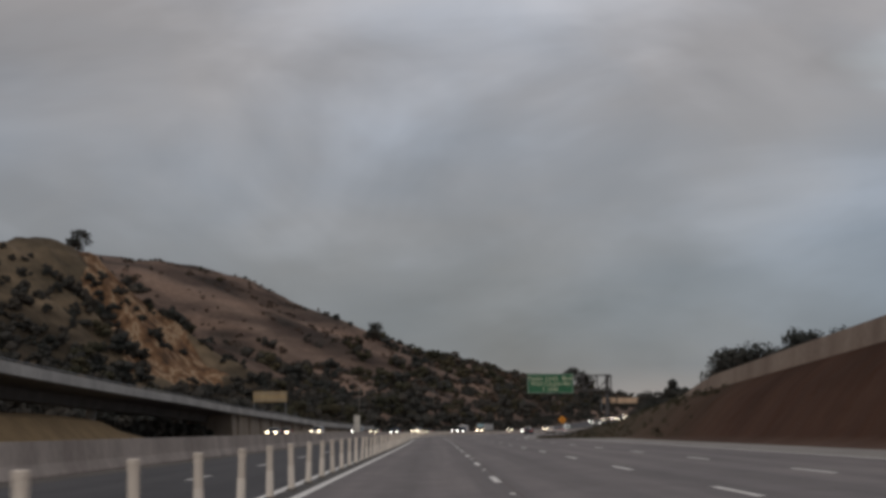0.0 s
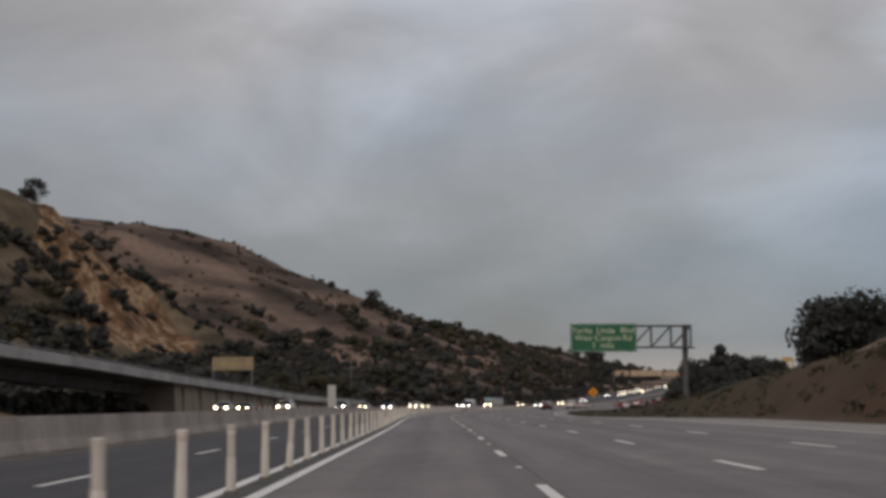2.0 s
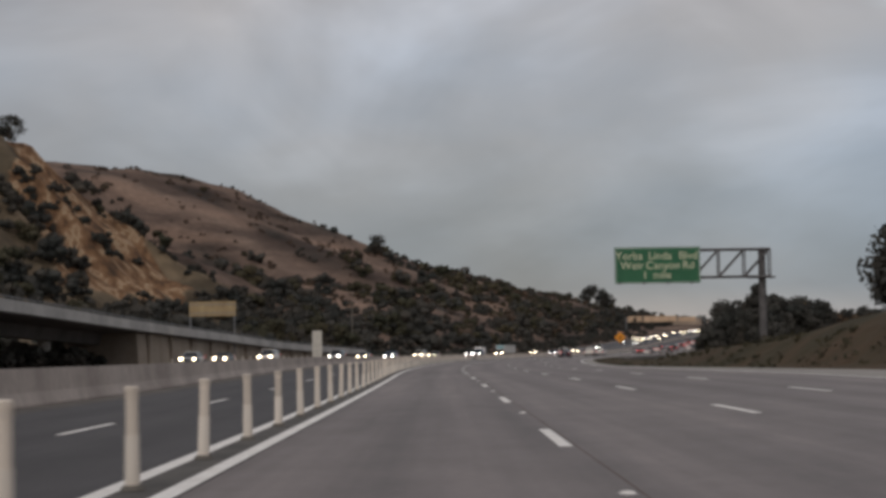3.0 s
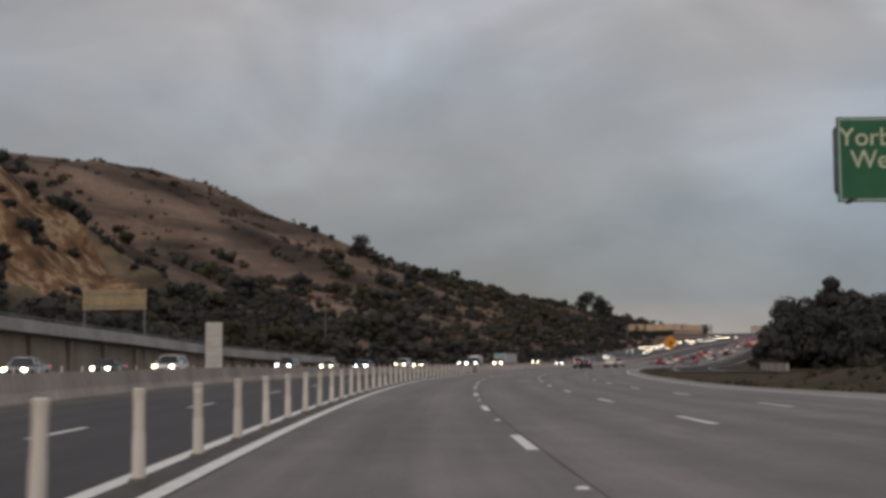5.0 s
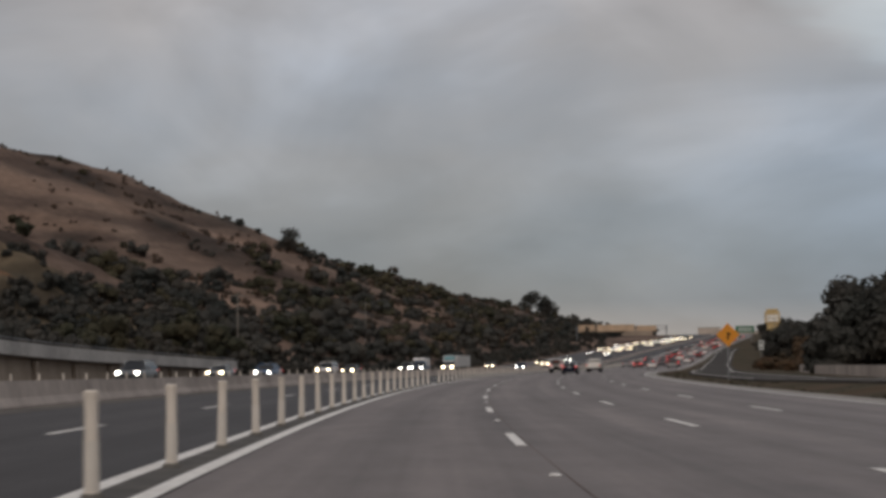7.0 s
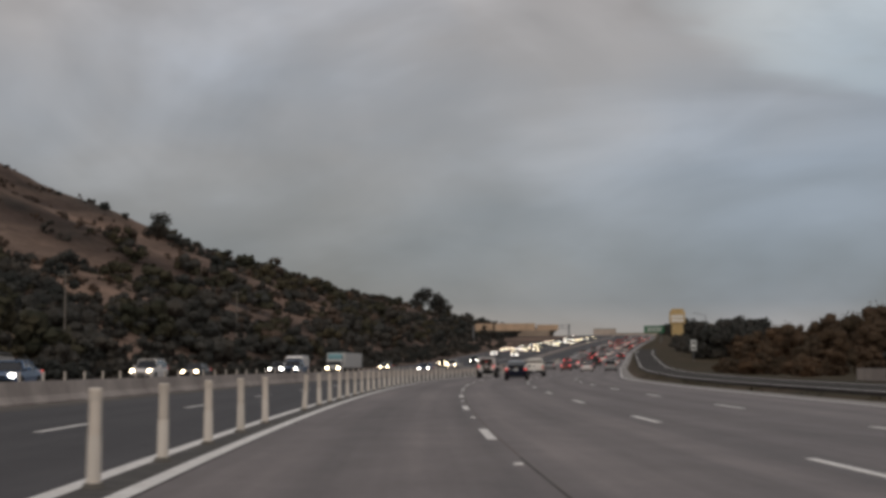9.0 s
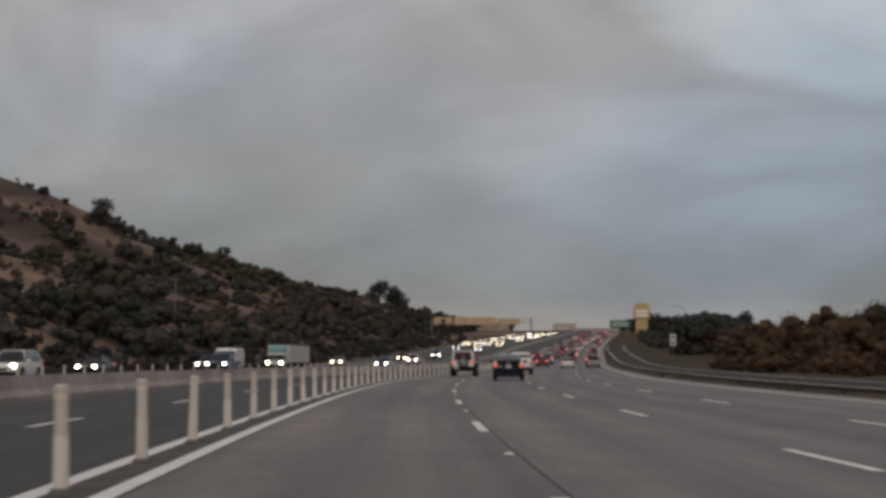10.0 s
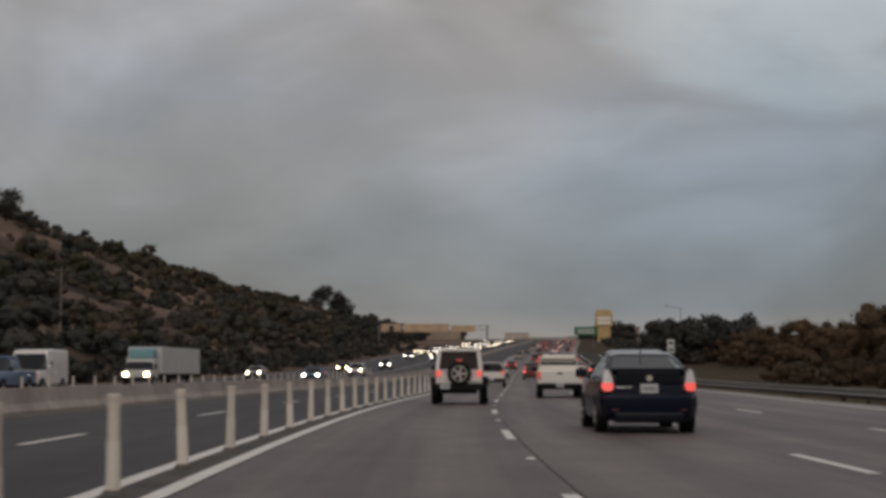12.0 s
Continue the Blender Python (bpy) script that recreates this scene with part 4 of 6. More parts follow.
def hatchback():
    t = empty("hatchback_car")
    B = PAINTS["blue"]
    body_part("body", [(0.0, 0.42, 0.80, 0.66, 0.62), (0.06, 0.30, 0.90, 0.76, 0.74), (0.30, 0.22, 1.00, 0.855, 0.80), (1.2, 0.19, 0.99, 0.872, 0.83), (2.8, 0.19, 0.95, 0.872, 0.83), (3.5, 0.20, 0.86, 0.862, 0.78), (4.15, 0.24, 0.72, 0.79, 0.66), (4.40, 0.32, 0.62, 0.62, 0.50)], B, t)
    bm = bmesh.new()
    loft(bm, [cabin_ring(*c) for c in ((0.10, 0.93, 1.02, 0.74, 0.66), (0.22, 0.97, 1.13, 0.80, 0.64), (1.0, 0.97, 1.36, 0.82, 0.56), (1.9, 0.95, 1.475, 0.825, 0.54), (2.5, 0.93, 1.44, 0.82, 0.53), (3.45, 0.88, 0.93, 0.74, 0.62))])
    part("window_glass", bm, GLASS, t, "dark tinted windows")
    bm = bmesh.new()
    loft(bm, [[(-w, y, z - 0.03), (-w * 0.75, y, z + 0.012), (w * 0.75, y, z + 0.012), (w, y, z - 0.03), (w * 0.75, y, z - 0.045), (-w * 0.75, y, z - 0.045)] for y, z, w in ((1.10, 1.395, 0.58), (1.5, 1.455, 0.57), (1.95, 1.487, 0.56), (2.35, 1.47, 0.55), (2.5, 1.45, 0.54))])
    part("roof", bm, mat("grey_blue_paint", (0.06, 0.08, 0.11), 0.25, coat=0.7), t)
    # hatch: spoiler bar across the split rear window
    bm = bmesh.new()
    box(bm, -0.68, 0.68, 0.06, 0.34, 1.10, 1.155, 0.02)
    part("spoiler", bm, B, t)
    bm = bmesh.new()
    box(bm, -0.56, 0.56, 0.02, 0.09, 0.86, 1.09, 0.02)
    part("lower_window", bm, HATCH, t, "black lower hatch window")
    for sx in (-1, 1):
        for st in (((0.24, 1.06), (1.2, 1.40)),):
            bm = bmesh.new()
            (y0, z0), (y1, z1) = st
            loft(bm, [[(sx * (w + 0.012), y, z - 0.05), (sx * (w + 0.012), y + 0.16, z), (sx * (w - 0.07), y + 0.16, z + 0.03), (sx * (w - 0.07), y, z - 0.02)] for y, z, w in ((y0, z0, 0.735), ((y0 + y1) / 2, (z0 + z1) / 2 + 0.03, 0.665), (y1, z1, 0.585))])
            part("pillar", bm, B, t)
        a, b = sorted((sx * 0.60, sx * 0.80))
        bm = bmesh.new()
        loft(bm, [[(sx * x0, y, z), (sx * x1, y + 0.03, z), (sx * x1, y + 0.30, z), (sx * x0, y + 0.30, z)] for x0, x1, y, z in ((0.68, 0.78, -0.005, 0.745), (0.635, 0.815, 0.0, 0.785), (0.625, 0.82, 0.003, 0.84), (0.632, 0.812, 0.01, 0.89))])
        part("tail_lamp", bm, TAIL, t, "red tail lamp lit")
        bm = bmesh.new()
        loft(bm, [[(sx * x0, y, z), (sx * x1, y + 0.03, z), (sx * x1, y + 0.28, z), (sx * x0, y + 0.28, z)] for x0, x1, y, z in ((0.632, 0.812, 0.010, 0.892), (0.645, 0.80, 0.028, 0.98), (0.675, 0.785, 0.055, 1.07), (0.71, 0.755, 0.07, 1.13))])
        part("clear_lens", bm, CLEAR_LENS, t, "clear upper lamp lens")
        lamp("head_lamp", t, min(sx * 0.45, sx * 0.75), max(sx * 0.45, sx * 0.75), 4.0, 4.28, 0.60, 0.75, CLEAR_LENS)
        lamp("reflector", t, min(sx * 0.52, sx * 0.66), max(sx * 0.52, sx * 0.66), -0.035, 0.02, 0.40, 0.44, mat("red_reflector", (0.12, 0.01, 0.01), 0.3))
        for y in (0.85, 3.55):
            wheel(t, sx * 0.78, y, 0.31, 0.19)
    arches(t, (0.85, 3.55), 0.31, 0.872)
    bm = bmesh.new()
    loft(bm, [[(-w, 0.5, z), (-w, 0.16, z), (-w * 0.86, y + 0.02, z), (-w * 0.4, y, z), (w * 0.4, y, z), (w * 0.86, y + 0.02, z), (w, 0.16, z), (w, 0.5, z)] for w, y, z in ((0.80, 0.06, 0.27), (0.84, -0.03, 0.36), (0.865, -0.06, 0.50), (0.86, -0.07, 0.62), (0.84, -0.03, 0.70), (0.80, 0.05, 0.73))])
    part("rear_bumper", bm, B, t)
    bm = bmesh.new()
    box(bm, -0.62, 0.62, -0.05, 0.4, 0.19, 0.38, 0.05)
    part("bumper_skirt", bm, HATCH, t)
    part("trim_strip", boxm(-0.58, -0.30, -0.005, 0.05, 0.80, 0.82, 0.006), CHROME, t, "thin chrome strip")
    bm = bmesh.new()
    cyl(bm, (0, -0.03, 0.97), (0, 0.04, 0.97), 0.055, 0.055, 16)
    part("emblem", bm, CHROME, t)
    plate(t, 0.0, 0.79)
    bm = bmesh.new()
    cyl(bm, (0, 1.25, 1.42), (0, 1.10, 1.60), 0.012, 0.006, 6)
    part("aerial", bm, BLACK, t)
    mirrors(t, 2.75, 0.98, 0.85, B)
    return tagged(t, "dark blue hatchback car with split rear window, lit tail lamps", "car")


def pickup(color="cream", name="pickup_truck", label="off-white pickup truck with black bumper and red tail lamps", canopy=True):
    t = empty(name)
    P_ = PAINTS[color]
    body_part("cab_body", [(1.95, 0.48, 1.12, 0.90, 0.88), (2.1, 0.46, 1.16, 0.93, 0.90), (3.9, 0.46, 1.14, 0.93, 0.89), (4.9, 0.48, 1.08, 0.92, 0.86), (5.35, 0.55, 1.00, 0.86, 0.80)], P_, t)
    bm = bmesh.new()
    box(bm, -0.92, 0.92, 0.08, 1.98, 0.56, 0.74, 0.03)
    for sx in (-1, 1):
        box(bm, min(sx * 0.80, sx * 0.93), max(sx * 0.80, sx * 0.93), 0.08, 1.98, 0.62, 1.14, 0.03)
    part("bed", bm, P_, t)
    part("tailgate", boxm(-0.78, 0.78, 0.03, 0.12, 0.60, 1.13, 0.03), P_, t)
    part("tailgate_handle", boxm(-0.10, 0.10, 0.015, 0.05, 0.98, 1.05, 0.01), BLACK, t)
    bm = bmesh.new()
    loft(bm, [cabin_ring(*c) for c in ((2.0, 1.10, 1.66, 0.84, 0.68), (2.2, 1.10, 1.76, 0.86, 0.68), (3.2, 1.10, 1.76, 0.86, 0.68), (4.05, 1.08, 1.14, 0.82, 0.72))])
    part("window_glass", bm, GLASS, t, "dark cab windows")
    part("roof", boxm(-0.70, 0.70, 1.98, 3.28, 1.60, 1.80, 0.05), P_, t)
    bm = bmesh.new()
    loft(bm, [[(-w, 1.93, z), (w, 1.93, z), (w, 2.02, z), (-w, 2.02, z)] for w, z in ((0.86, 1.08), (0.84, 1.2), (0.80, 1.36))])
    part("rear_panel", bm, P_, t)
    part("window_rail", boxm(-0.66, 0.66, 1.95, 1.99, 1.49, 1.525, 0.01), P_, t)
    for sx in (-1, 1):
        for y in (2.02, 3.0):
            bm = bmesh.new()
            loft(bm, [[(sx * w, y, z), (sx * w, y + 0.13, z), (sx * (w - 0.09), y + 0.13, z), (sx * (w - 0.09), y, z)] for w, z in ((0.875, 1.10), (0.72, 1.70))])
            part("pillar", bm, P_, t)
        lamp("tail_lamp", t, min(sx * 0.79, sx * 0.93), max(sx * 0.79, sx * 0.93), 0.0, 0.12, 0.82, 1.08, TAIL_DIM, "red tail lamp")
        lamp("head_lamp", t, min(sx * 0.60, sx * 0.84), max(sx * 0.60, sx * 0.84), 5.26, 5.40, 0.82, 0.98, HEAD, "bright head lamp")
        for y in (1.05, 4.45):
            wheel(t, sx * 0.81, y, 0.38, 0.25)
    arches(t, (1.05, 4.45), 0.38, 0.932)
    bm = bmesh.new()
    box(bm, -0.90, 0.90, -0.12, 0.10, 0.44, 0.60, 0.04)
    box(bm, -0.72, 0.72, 0.1, 0.5, 0.36, 0.56, 0.03)
    part("rear_bumper", bm, BLACK, t)
    part("grille", boxm(-0.58, 0.58, 5.28, 5.40, 0.72, 0.98, 0.03), BLACK, t)
    part("front_bumper", boxm(-0.90, 0.90, 5.25, 5.50, 0.46, 0.66, 0.05), BLACK, t)
    plate(t, -0.125, 0.53)
    mirrors(t, 3.75, 1.12, 0.90, BLACK)
    return tagged(t, label, "pickup truck")


def road_car(kind, color, label, tail=TAIL, head=HEAD, category="car", name=None, near=True):
    """Ordinary traffic: saloon, suv or van, by its side profile."""
    t = empty(name or {"saloon": "saloon_car", "suv": "sport_utility_car", "van": "delivery_van"}[kind])
    P_ = PAINTS[color]
    if kind == "saloon":
        Ln, hw, zt, rr = 4.7, 0.90, 1.46, 0.32
        st = [(0.0, 0.45, 0.86, 0.70, 0.64), (0.1, 0.34, 0.98, 0.82, 0.76), (0.9, 0.22, 1.0, 0.89, 0.82), (2.4, 0.2, 0.97, 0.90, 0.84), (3.7, 0.22, 0.90, 0.89, 0.80), (4.4, 0.26, 0.78, 0.84, 0.70), (4.7, 0.36, 0.66, 0.68, 0.55)]
        cb = [(0.75, 0.97, 1.0, 0.76, 0.66), (1.45, 0.97, 1.39, 0.83, 0.62), (2.2, 0.96, 1.46, 0.84, 0.61), (2.8, 0.95, 1.42, 0.84, 0.60), (3.55, 0.91, 0.95, 0.78, 0.66)]
        rf, wy = (1.5, 2.85), (0.95, 3.75)
    elif kind == "suv":
        Ln, hw, zt, rr = 4.7, 0.93, 1.72, 0.36
        st = [(0.0, 0.5, 1.02, 0.76, 0.72), (0.1, 0.36, 1.08, 0.87, 0.84), (0.9, 0.28, 1.10, 0.92, 0.87), (2.6, 0.26, 1.08, 0.93, 0.88), (3.7, 0.28, 1.03, 0.92, 0.84), (4.4, 0.32, 0.95, 0.87, 0.76), (4.7, 0.42, 0.80, 0.72, 0.62)]
        cb = [(0.12, 1.05, 1.30, 0.82, 0.72), (0.35, 1.07, 1.62, 0.86, 0.68), (1.2, 1.07, 1.71, 0.87, 0.67), (2.5, 1.06, 1.69, 0.87, 0.66), (2.9, 1.05, 1.60, 0.86, 0.66), (3.6, 1.01, 1.06, 0.80, 0.70)]
        rf, wy = (0.4, 2.7), (0.92, 3.75)
    else:
        Ln, hw, zt, rr = 5.6, 1.0, 2.35, 0.36
        st = [(0.0, 0.45, 2.20, 0.94, 0.86), (0.1, 0.38, 2.32, 0.99, 0.90), (2.6, 0.34, 2.35, 1.0, 0.90), (3.6, 0.34, 2.28, 1.0, 0.88), (3.9, 0.34, 1.30, 1.0, 0.93), (5.0, 0.36, 1.12, 0.96, 0.88), (5.6, 0.48, 0.95, 0.85, 0.78)]
        cb = [(2.9, 1.30, 2.0, 1.005, 0.955), (3.5, 1.28, 2.08, 1.0, 0.90), (3.75, 1.28, 2.08, 0.99, 0.86), (4.55, 1.18, 1.24, 0.92, 0.84)]
        rf, wy = None, (1.1, 4.6)
    body_part("body", st, P_, t)
    bm = bmesh.new()
    loft(bm, [cabin_ring(*c) for c in cb])
    part("window_glass", bm, GLASS, t, "dark windows")
    if rf:
        part("roof", boxm(-0.62, 0.62, rf[0], rf[1], zt - 0.05, zt + 0.015, 0.025), P_, t)
        for sx in (-1, 1) if near else ():
            for y in (rf[0] - 0.02, (rf[0] + rf[1]) / 2, rf[1]):
                bm = bmesh.new()
                zb = cb[1][1]
                lean = -0.25 if y < rf[0] else (0.25 if y >= rf[1] else 0.0)
                loft(bm, [[(sx * w, y + o, z), (sx * w, y + o + 0.1, z), (sx * (w - 0.07), y + o + 0.1, z), (sx * (w - 0.07), y + o, z)] for w, z, o in ((0.868, zb, lean), (0.665, zt - 0.04, 0))])
                part("pillar", bm, P_, t)
    for sx in (-1, 1):
        z = 0.80 if kind == "saloon" else 0.95
        lamp("tail_lamp", t, min(sx * (hw - 0.30), sx * (hw - 0.08)), max(sx * (hw - 0.30), sx * (hw - 0.08)), -0.01, 0.16, z, z + 0.17, tail, "red tail lamp")
        zh = 0.60 if kind == "saloon" else 0.74
        lamp("head_lamp", t, min(sx * (hw - 0.40), sx * (hw - 0.14)), max(sx * (hw - 0.40), sx * (hw - 0.14)), Ln - 0.32, Ln - 0.02, zh, zh + 0.19, head, "bright head lamp")
        for y in wy:
            wheel(t, sx * (hw - 0.10), y, rr, 0.2, near)
    if not near:
        return tagged(t, label, category)
    arches(t, wy, rr, hw + 0.001)
    part("rear_bumper", boxm(-hw + 0.06, hw - 0.06, -0.06, 0.25, 0.42, 0.62, 0.06), P_ if kind == "saloon" else BLACK, t)
    part("front_bumper", boxm(-hw + 0.14, hw - 0.14, Ln - 0.25, Ln + 0.05, 0.32, 0.52, 0.06), BLACK, t)
    part("grille", boxm(-0.35, 0.35, Ln - 0.12, Ln + 0.02, 0.56, 0.70, 0.02), BLACK, t)
    plate(t, -0.065, 0.54)
    mirrors(t, cb[-1][0] - 0.75, cb[1][1], hw - 0.05, P_)
    return tagged(t, label, category)


def box_truck(label):
    t = empty("box_truck")
    W = PAINTS["box"]
    body_part("cab", [(5.0, 0.6, 2.0, 0.98, 0.92), (6.2, 0.55, 2.0, 1.0, 0.92), (6.35, 0.55, 1.3, 1.0, 0.9), (7.2, 0.6, 1.2, 0.95, 0.85)], W, t)
    bm = bmesh.new()
    loft(bm, [cabin_ring(*c) for c in ((5.4, 1.25, 1.9, 1.003, 0.95), (6.1, 1.25, 1.93, 1.003, 0.93), (6.75, 1.22, 1.28, 0.92, 0.86))])
    part("window_glass", bm, GLASS, t)
    part("cargo_box", boxm(-1.2, 1.2, -7.4, 4.9, 0.95, 2.85, 0.04), W, t, "white cargo box")
    part("wind_fairing", boxm(-0.9, 0.9, 4.95, 5.9, 2.0, 2.75, 0.2), PAINTS["teal"], t, "pale teal roof panel")
    part("chassis", boxm(-0.45, 0.45, -7.2, 6.8, 0.55, 0.95, 0.03), BLACK, t)
    part("front_bumper", boxm(-0.95, 0.95, 7.05, 7.35, 0.45, 0.75, 0.05), BLACK, t)
    for sx in (-1, 1):
        lamp("head_lamp", t, min(sx * 0.58, sx * 0.88), max(sx * 0.58, sx * 0.88), 7.05, 7.25, 0.82, 1.05, HEAD_WARM, "warm bright head lamp")
        lamp("tail_lamp", t, min(sx * 0.9, sx * 1.1), max(sx * 0.9, sx * 1.1), -7.44, -7.35, 0.97, 1.12, TAIL_DIM)
        for y in (-5.6, -4.5, 6.3):
            wheel(t, sx * 0.92, y, 0.42, 0.26)
    return tagged(t, label, "truck")


# the cars ahead, as they stand at the end of the drive
off_roader().matrix_basis = stand(392.0, 0.15)
hatchback().matrix_basis = stand(369.2, 3.83)
white_pickup = pickup()
white_pickup.matrix_basis = stand(404.0, 3.85)
white_suv = road_car("suv", "white", "white sport utility car driving ahead of the off-road car")
white_suv.matrix_basis = stand(446.0, 0.25)

rng = random.Random(11)
protos = [
    road_car("saloon", "silver", "silver saloon car in the traffic queue", near=False, tail=TAIL_DIM),
    road_car("saloon", "grey", "dark grey saloon car in the traffic queue", near=False, tail=TAIL_DIM),
    road_car("suv", "black", "black sport utility car in the traffic queue", near=False, tail=BRAKE),
    road_car("suv", "silver", "silver sport utility car in the traffic queue", near=False, tail=TAIL_DIM),
    road_car("saloon", "red", "dark red saloon car in the traffic queue", near=False, tail=BRAKE),
    road_car("saloon", "white", "white saloon car in the traffic queue", near=False, tail=TAIL_DIM),
    road_car("suv", "cream", "off-white sport utility car in the traffic queue", near=False, tail=BRAKE),
]
for q in protos:
    q["group"] = "queue ahead"
# same-direction queue up the climb
slots = []
for lane in (-0.4, 3.2, 6.8, 10.6):
    s = 484 + rng.uniform(0, 30) if lane > 3 else 520
    while s < 1040:
        slots.append((s, lane))
        s += (rng.choice((16, 24, 30, 46, 60)) if lane > 3 else rng.choice((40, 65, 95))) * (1.0 if s < 780 else 0.6)
rng.shuffle(slots)
for i, (s, lane) in enumerate(slots):
    q = protos[i % len(protos)]
    m = stand(s, lane + rng.uniform(-0.25, 0.25) + 0.3)
    if i < len(protos):
        q.matrix_basis = m
    else:
        copy_thing(q, m)

lanes = (-15.2, -17.8, -21.3, -24.9, -28.5, -32.0)


def oncoming(near):
    made = [
        road_car("saloon", "silver", "silver oncoming saloon car with head lamps on", head=HEAD_WARM, near=near),
        road_car("suv", "white", "white oncoming sport utility car with head lamps on", head=HEAD_WARM, near=near),
        road_car("saloon", "black", "black oncoming saloon car with head lamps on", head=HEAD_WARM, near=near),
        road_car("suv", "grey", "grey oncoming sport utility car with head lamps on", near=near),
        road_car("saloon", "sky", "blue oncoming saloon car with head lamps on", near=near),
    ]
    for q in made:
        q["group"] = "oncoming traffic"
    return made


def fill(kinds, place):
    for i, (s, lane) in enumerate(place):
        q = kinds[i % len(kinds)]
        m = stand(s, lane, 0.0, 180)
        if i < len(kinds):
            q.matrix_basis = m
        else:
            copy_thing(q, m)


fill(oncoming(True), [(237, -27.5), (259, -24.0), (264, -30.6), (303, -24.2), (336, -22.2), (341, -28.0), (372, -24.5), (398, -28.0), (437, -29.0), (484, -17.2), (516, -28.4), (528, -18.0), (566, -24.6), (590, -20.8)])
spots = []
for lane, start, gap in ((lanes[2], 700, 48), (lanes[3], 680, 44), (lanes[4], 730, 52), (lanes[1], 660, 80)):
    s = start
    while s < 1030:
        spots.append((s + rng.uniform(-6, 6), lane + rng.uniform(-0.3, 0.3)))
        s += gap * rng.uniform(0.5, 1.5)
# the stream thickens towards the sign bridge
for lane in (lanes[1], lanes[2], lanes[3], lanes[4]):
    s = 872 + rng.uniform(0, 20)
    while s < 1040:
        if all(abs(s - a) > 7 or abs(lane - b) > 1.5 for a, b in spots):
            spots.append((s, lane + rng.uniform(-0.3, 0.3)))
        s += rng.uniform(24, 56)
fill(oncoming(False), spots)
van = road_car("van", "white", "white oncoming delivery van with dark windscreen", category="van")
van.matrix_basis = stand(426, -24.4, 0, 180)
box_truck("white box truck with teal roof fairing, oncoming").matrix_basis = stand(450.2, -24.0, 0, 180)
blue_pickup = pickup("sky", label="blue oncoming pickup truck with head lamps on")
blue_pickup.matrix_basis = stand(411, -21.2, 0, 180)

# ---------------------------------------------------------------- signs and poles
def letters(text, size, material, parent, m, name="lettering"):
    cu = bpy.data.curves.new(name, "FONT")
    cu.body, cu.size, cu.align_x, cu.align_y, cu.extrude = text, size, "CENTER", "CENTER", 0.004
    tmp = new(name, cu)
    me = bpy.data.meshes.new_from_object(tmp)
    bpy.data.objects.remove(tmp)
    me.materials.clear()
    me.materials.append(material)
    ob = new(name, me)
    ob.parent = parent
    ob.matrix_basis = m
    return ob


LETTERING = mat("sign_lettering", (0.66, 0.66, 0.44), 0.5, color2=(0.76, 0.75, 0.56), scale=1.5)


def gantry_sign():
    """Cantilever truss with one green board; local x to the right, facing -y."""
    t = empty("sign_gantry")
    b = part("sign_board", boxm(0, 5.75, -0.06, 0.0, 5.7, 8.15, 0.02), SIGN_GREEN, t, "green guide board with white lettering")
    up = lambda x, z: pose(x, -0.068, z, 90, 0, 0)
    for txt, z in (("Yorba Linda Blvd", 7.55), ("Weir Canyon Rd", 6.9), ("1 mile", 6.25)):
        words = txt.split()
        widths = [len(w_) * 0.365 for w_ in words]
        x = 2.875 - (sum(widths) + 0.25 * (len(words) - 1)) / 2
        for w_, wd in zip(words, widths):
            letters(w_, 0.74, LETTERING, b, up(x + wd / 2, z))
            x += wd + 0.25
    for x0, x1, z0, z1 in ((0.06, 5.69, 8.07, 8.1), (0.06, 5.69, 5.75, 5.78), (0.06, 0.09, 5.75, 8.1), (5.66, 5.69, 5.75, 8.1)):
        part("border", boxm(x0, x1, -0.066, -0.058, z0, z1), SIGN_WHITE, b)
    for x in (0.3, 1.9, 3.5, 5.1):
        part("lamp_bracket", boxm(x - 0.07, x + 0.07, -0.7, 0.1, 5.66, 5.76, 0.02), DULL_STEEL, t)
    X0, X1, Z0, Z1 = 0.2, 10.5, 6.1, 7.95
    for y in (0.15, 0.95):
        for z in (Z0, Z1):
            bm = bmesh.new()
            cyl(bm, (X0, y, z), (X1, y, z), 0.075, None, 8)
            part("chord", bm, DULL_STEEL, t)
        n = 6
        for i in range(n + 1):
            x = X0 + (X1 - X0) * i / n
            bm = bmesh.new()
            cyl(bm, (x, y, Z0), (x, y, Z1), 0.05, None, 6)
            part("strut", bm, DULL_STEEL, t)
            if i < n:
                x2 = X0 + (X1 - X0) * (i + 1) / n
                bm = bmesh.new()
                cyl(bm, (x, y, Z0), (x2, y, Z1), 0.05, None, 6)
                part("brace", bm, DULL_STEEL, t)
    bm = bmesh.new()
    cyl(bm, (10.0, 0.55, -0.5), (10.0, 0.55, 8.05), 0.28, 0.24, 16)
    part("column", bm, DULL_STEEL, t)
    part("walkway", boxm(9.2, 10.8, -0.1, 1.2, 6.0, 6.08, 0.01), DULL_STEEL, t)
    return tagged(t, "steel cantilever gantry carrying a green guide sign", "road sign")


gantry_sign().matrix_basis = stand(185.0, 11.65, -0.1)


PANEL = mat("cream_panel", (0.58, 0.54, 0.47), 0.6, color2=(0.68, 0.64, 0.57), scale=1.5, fine=8.0)


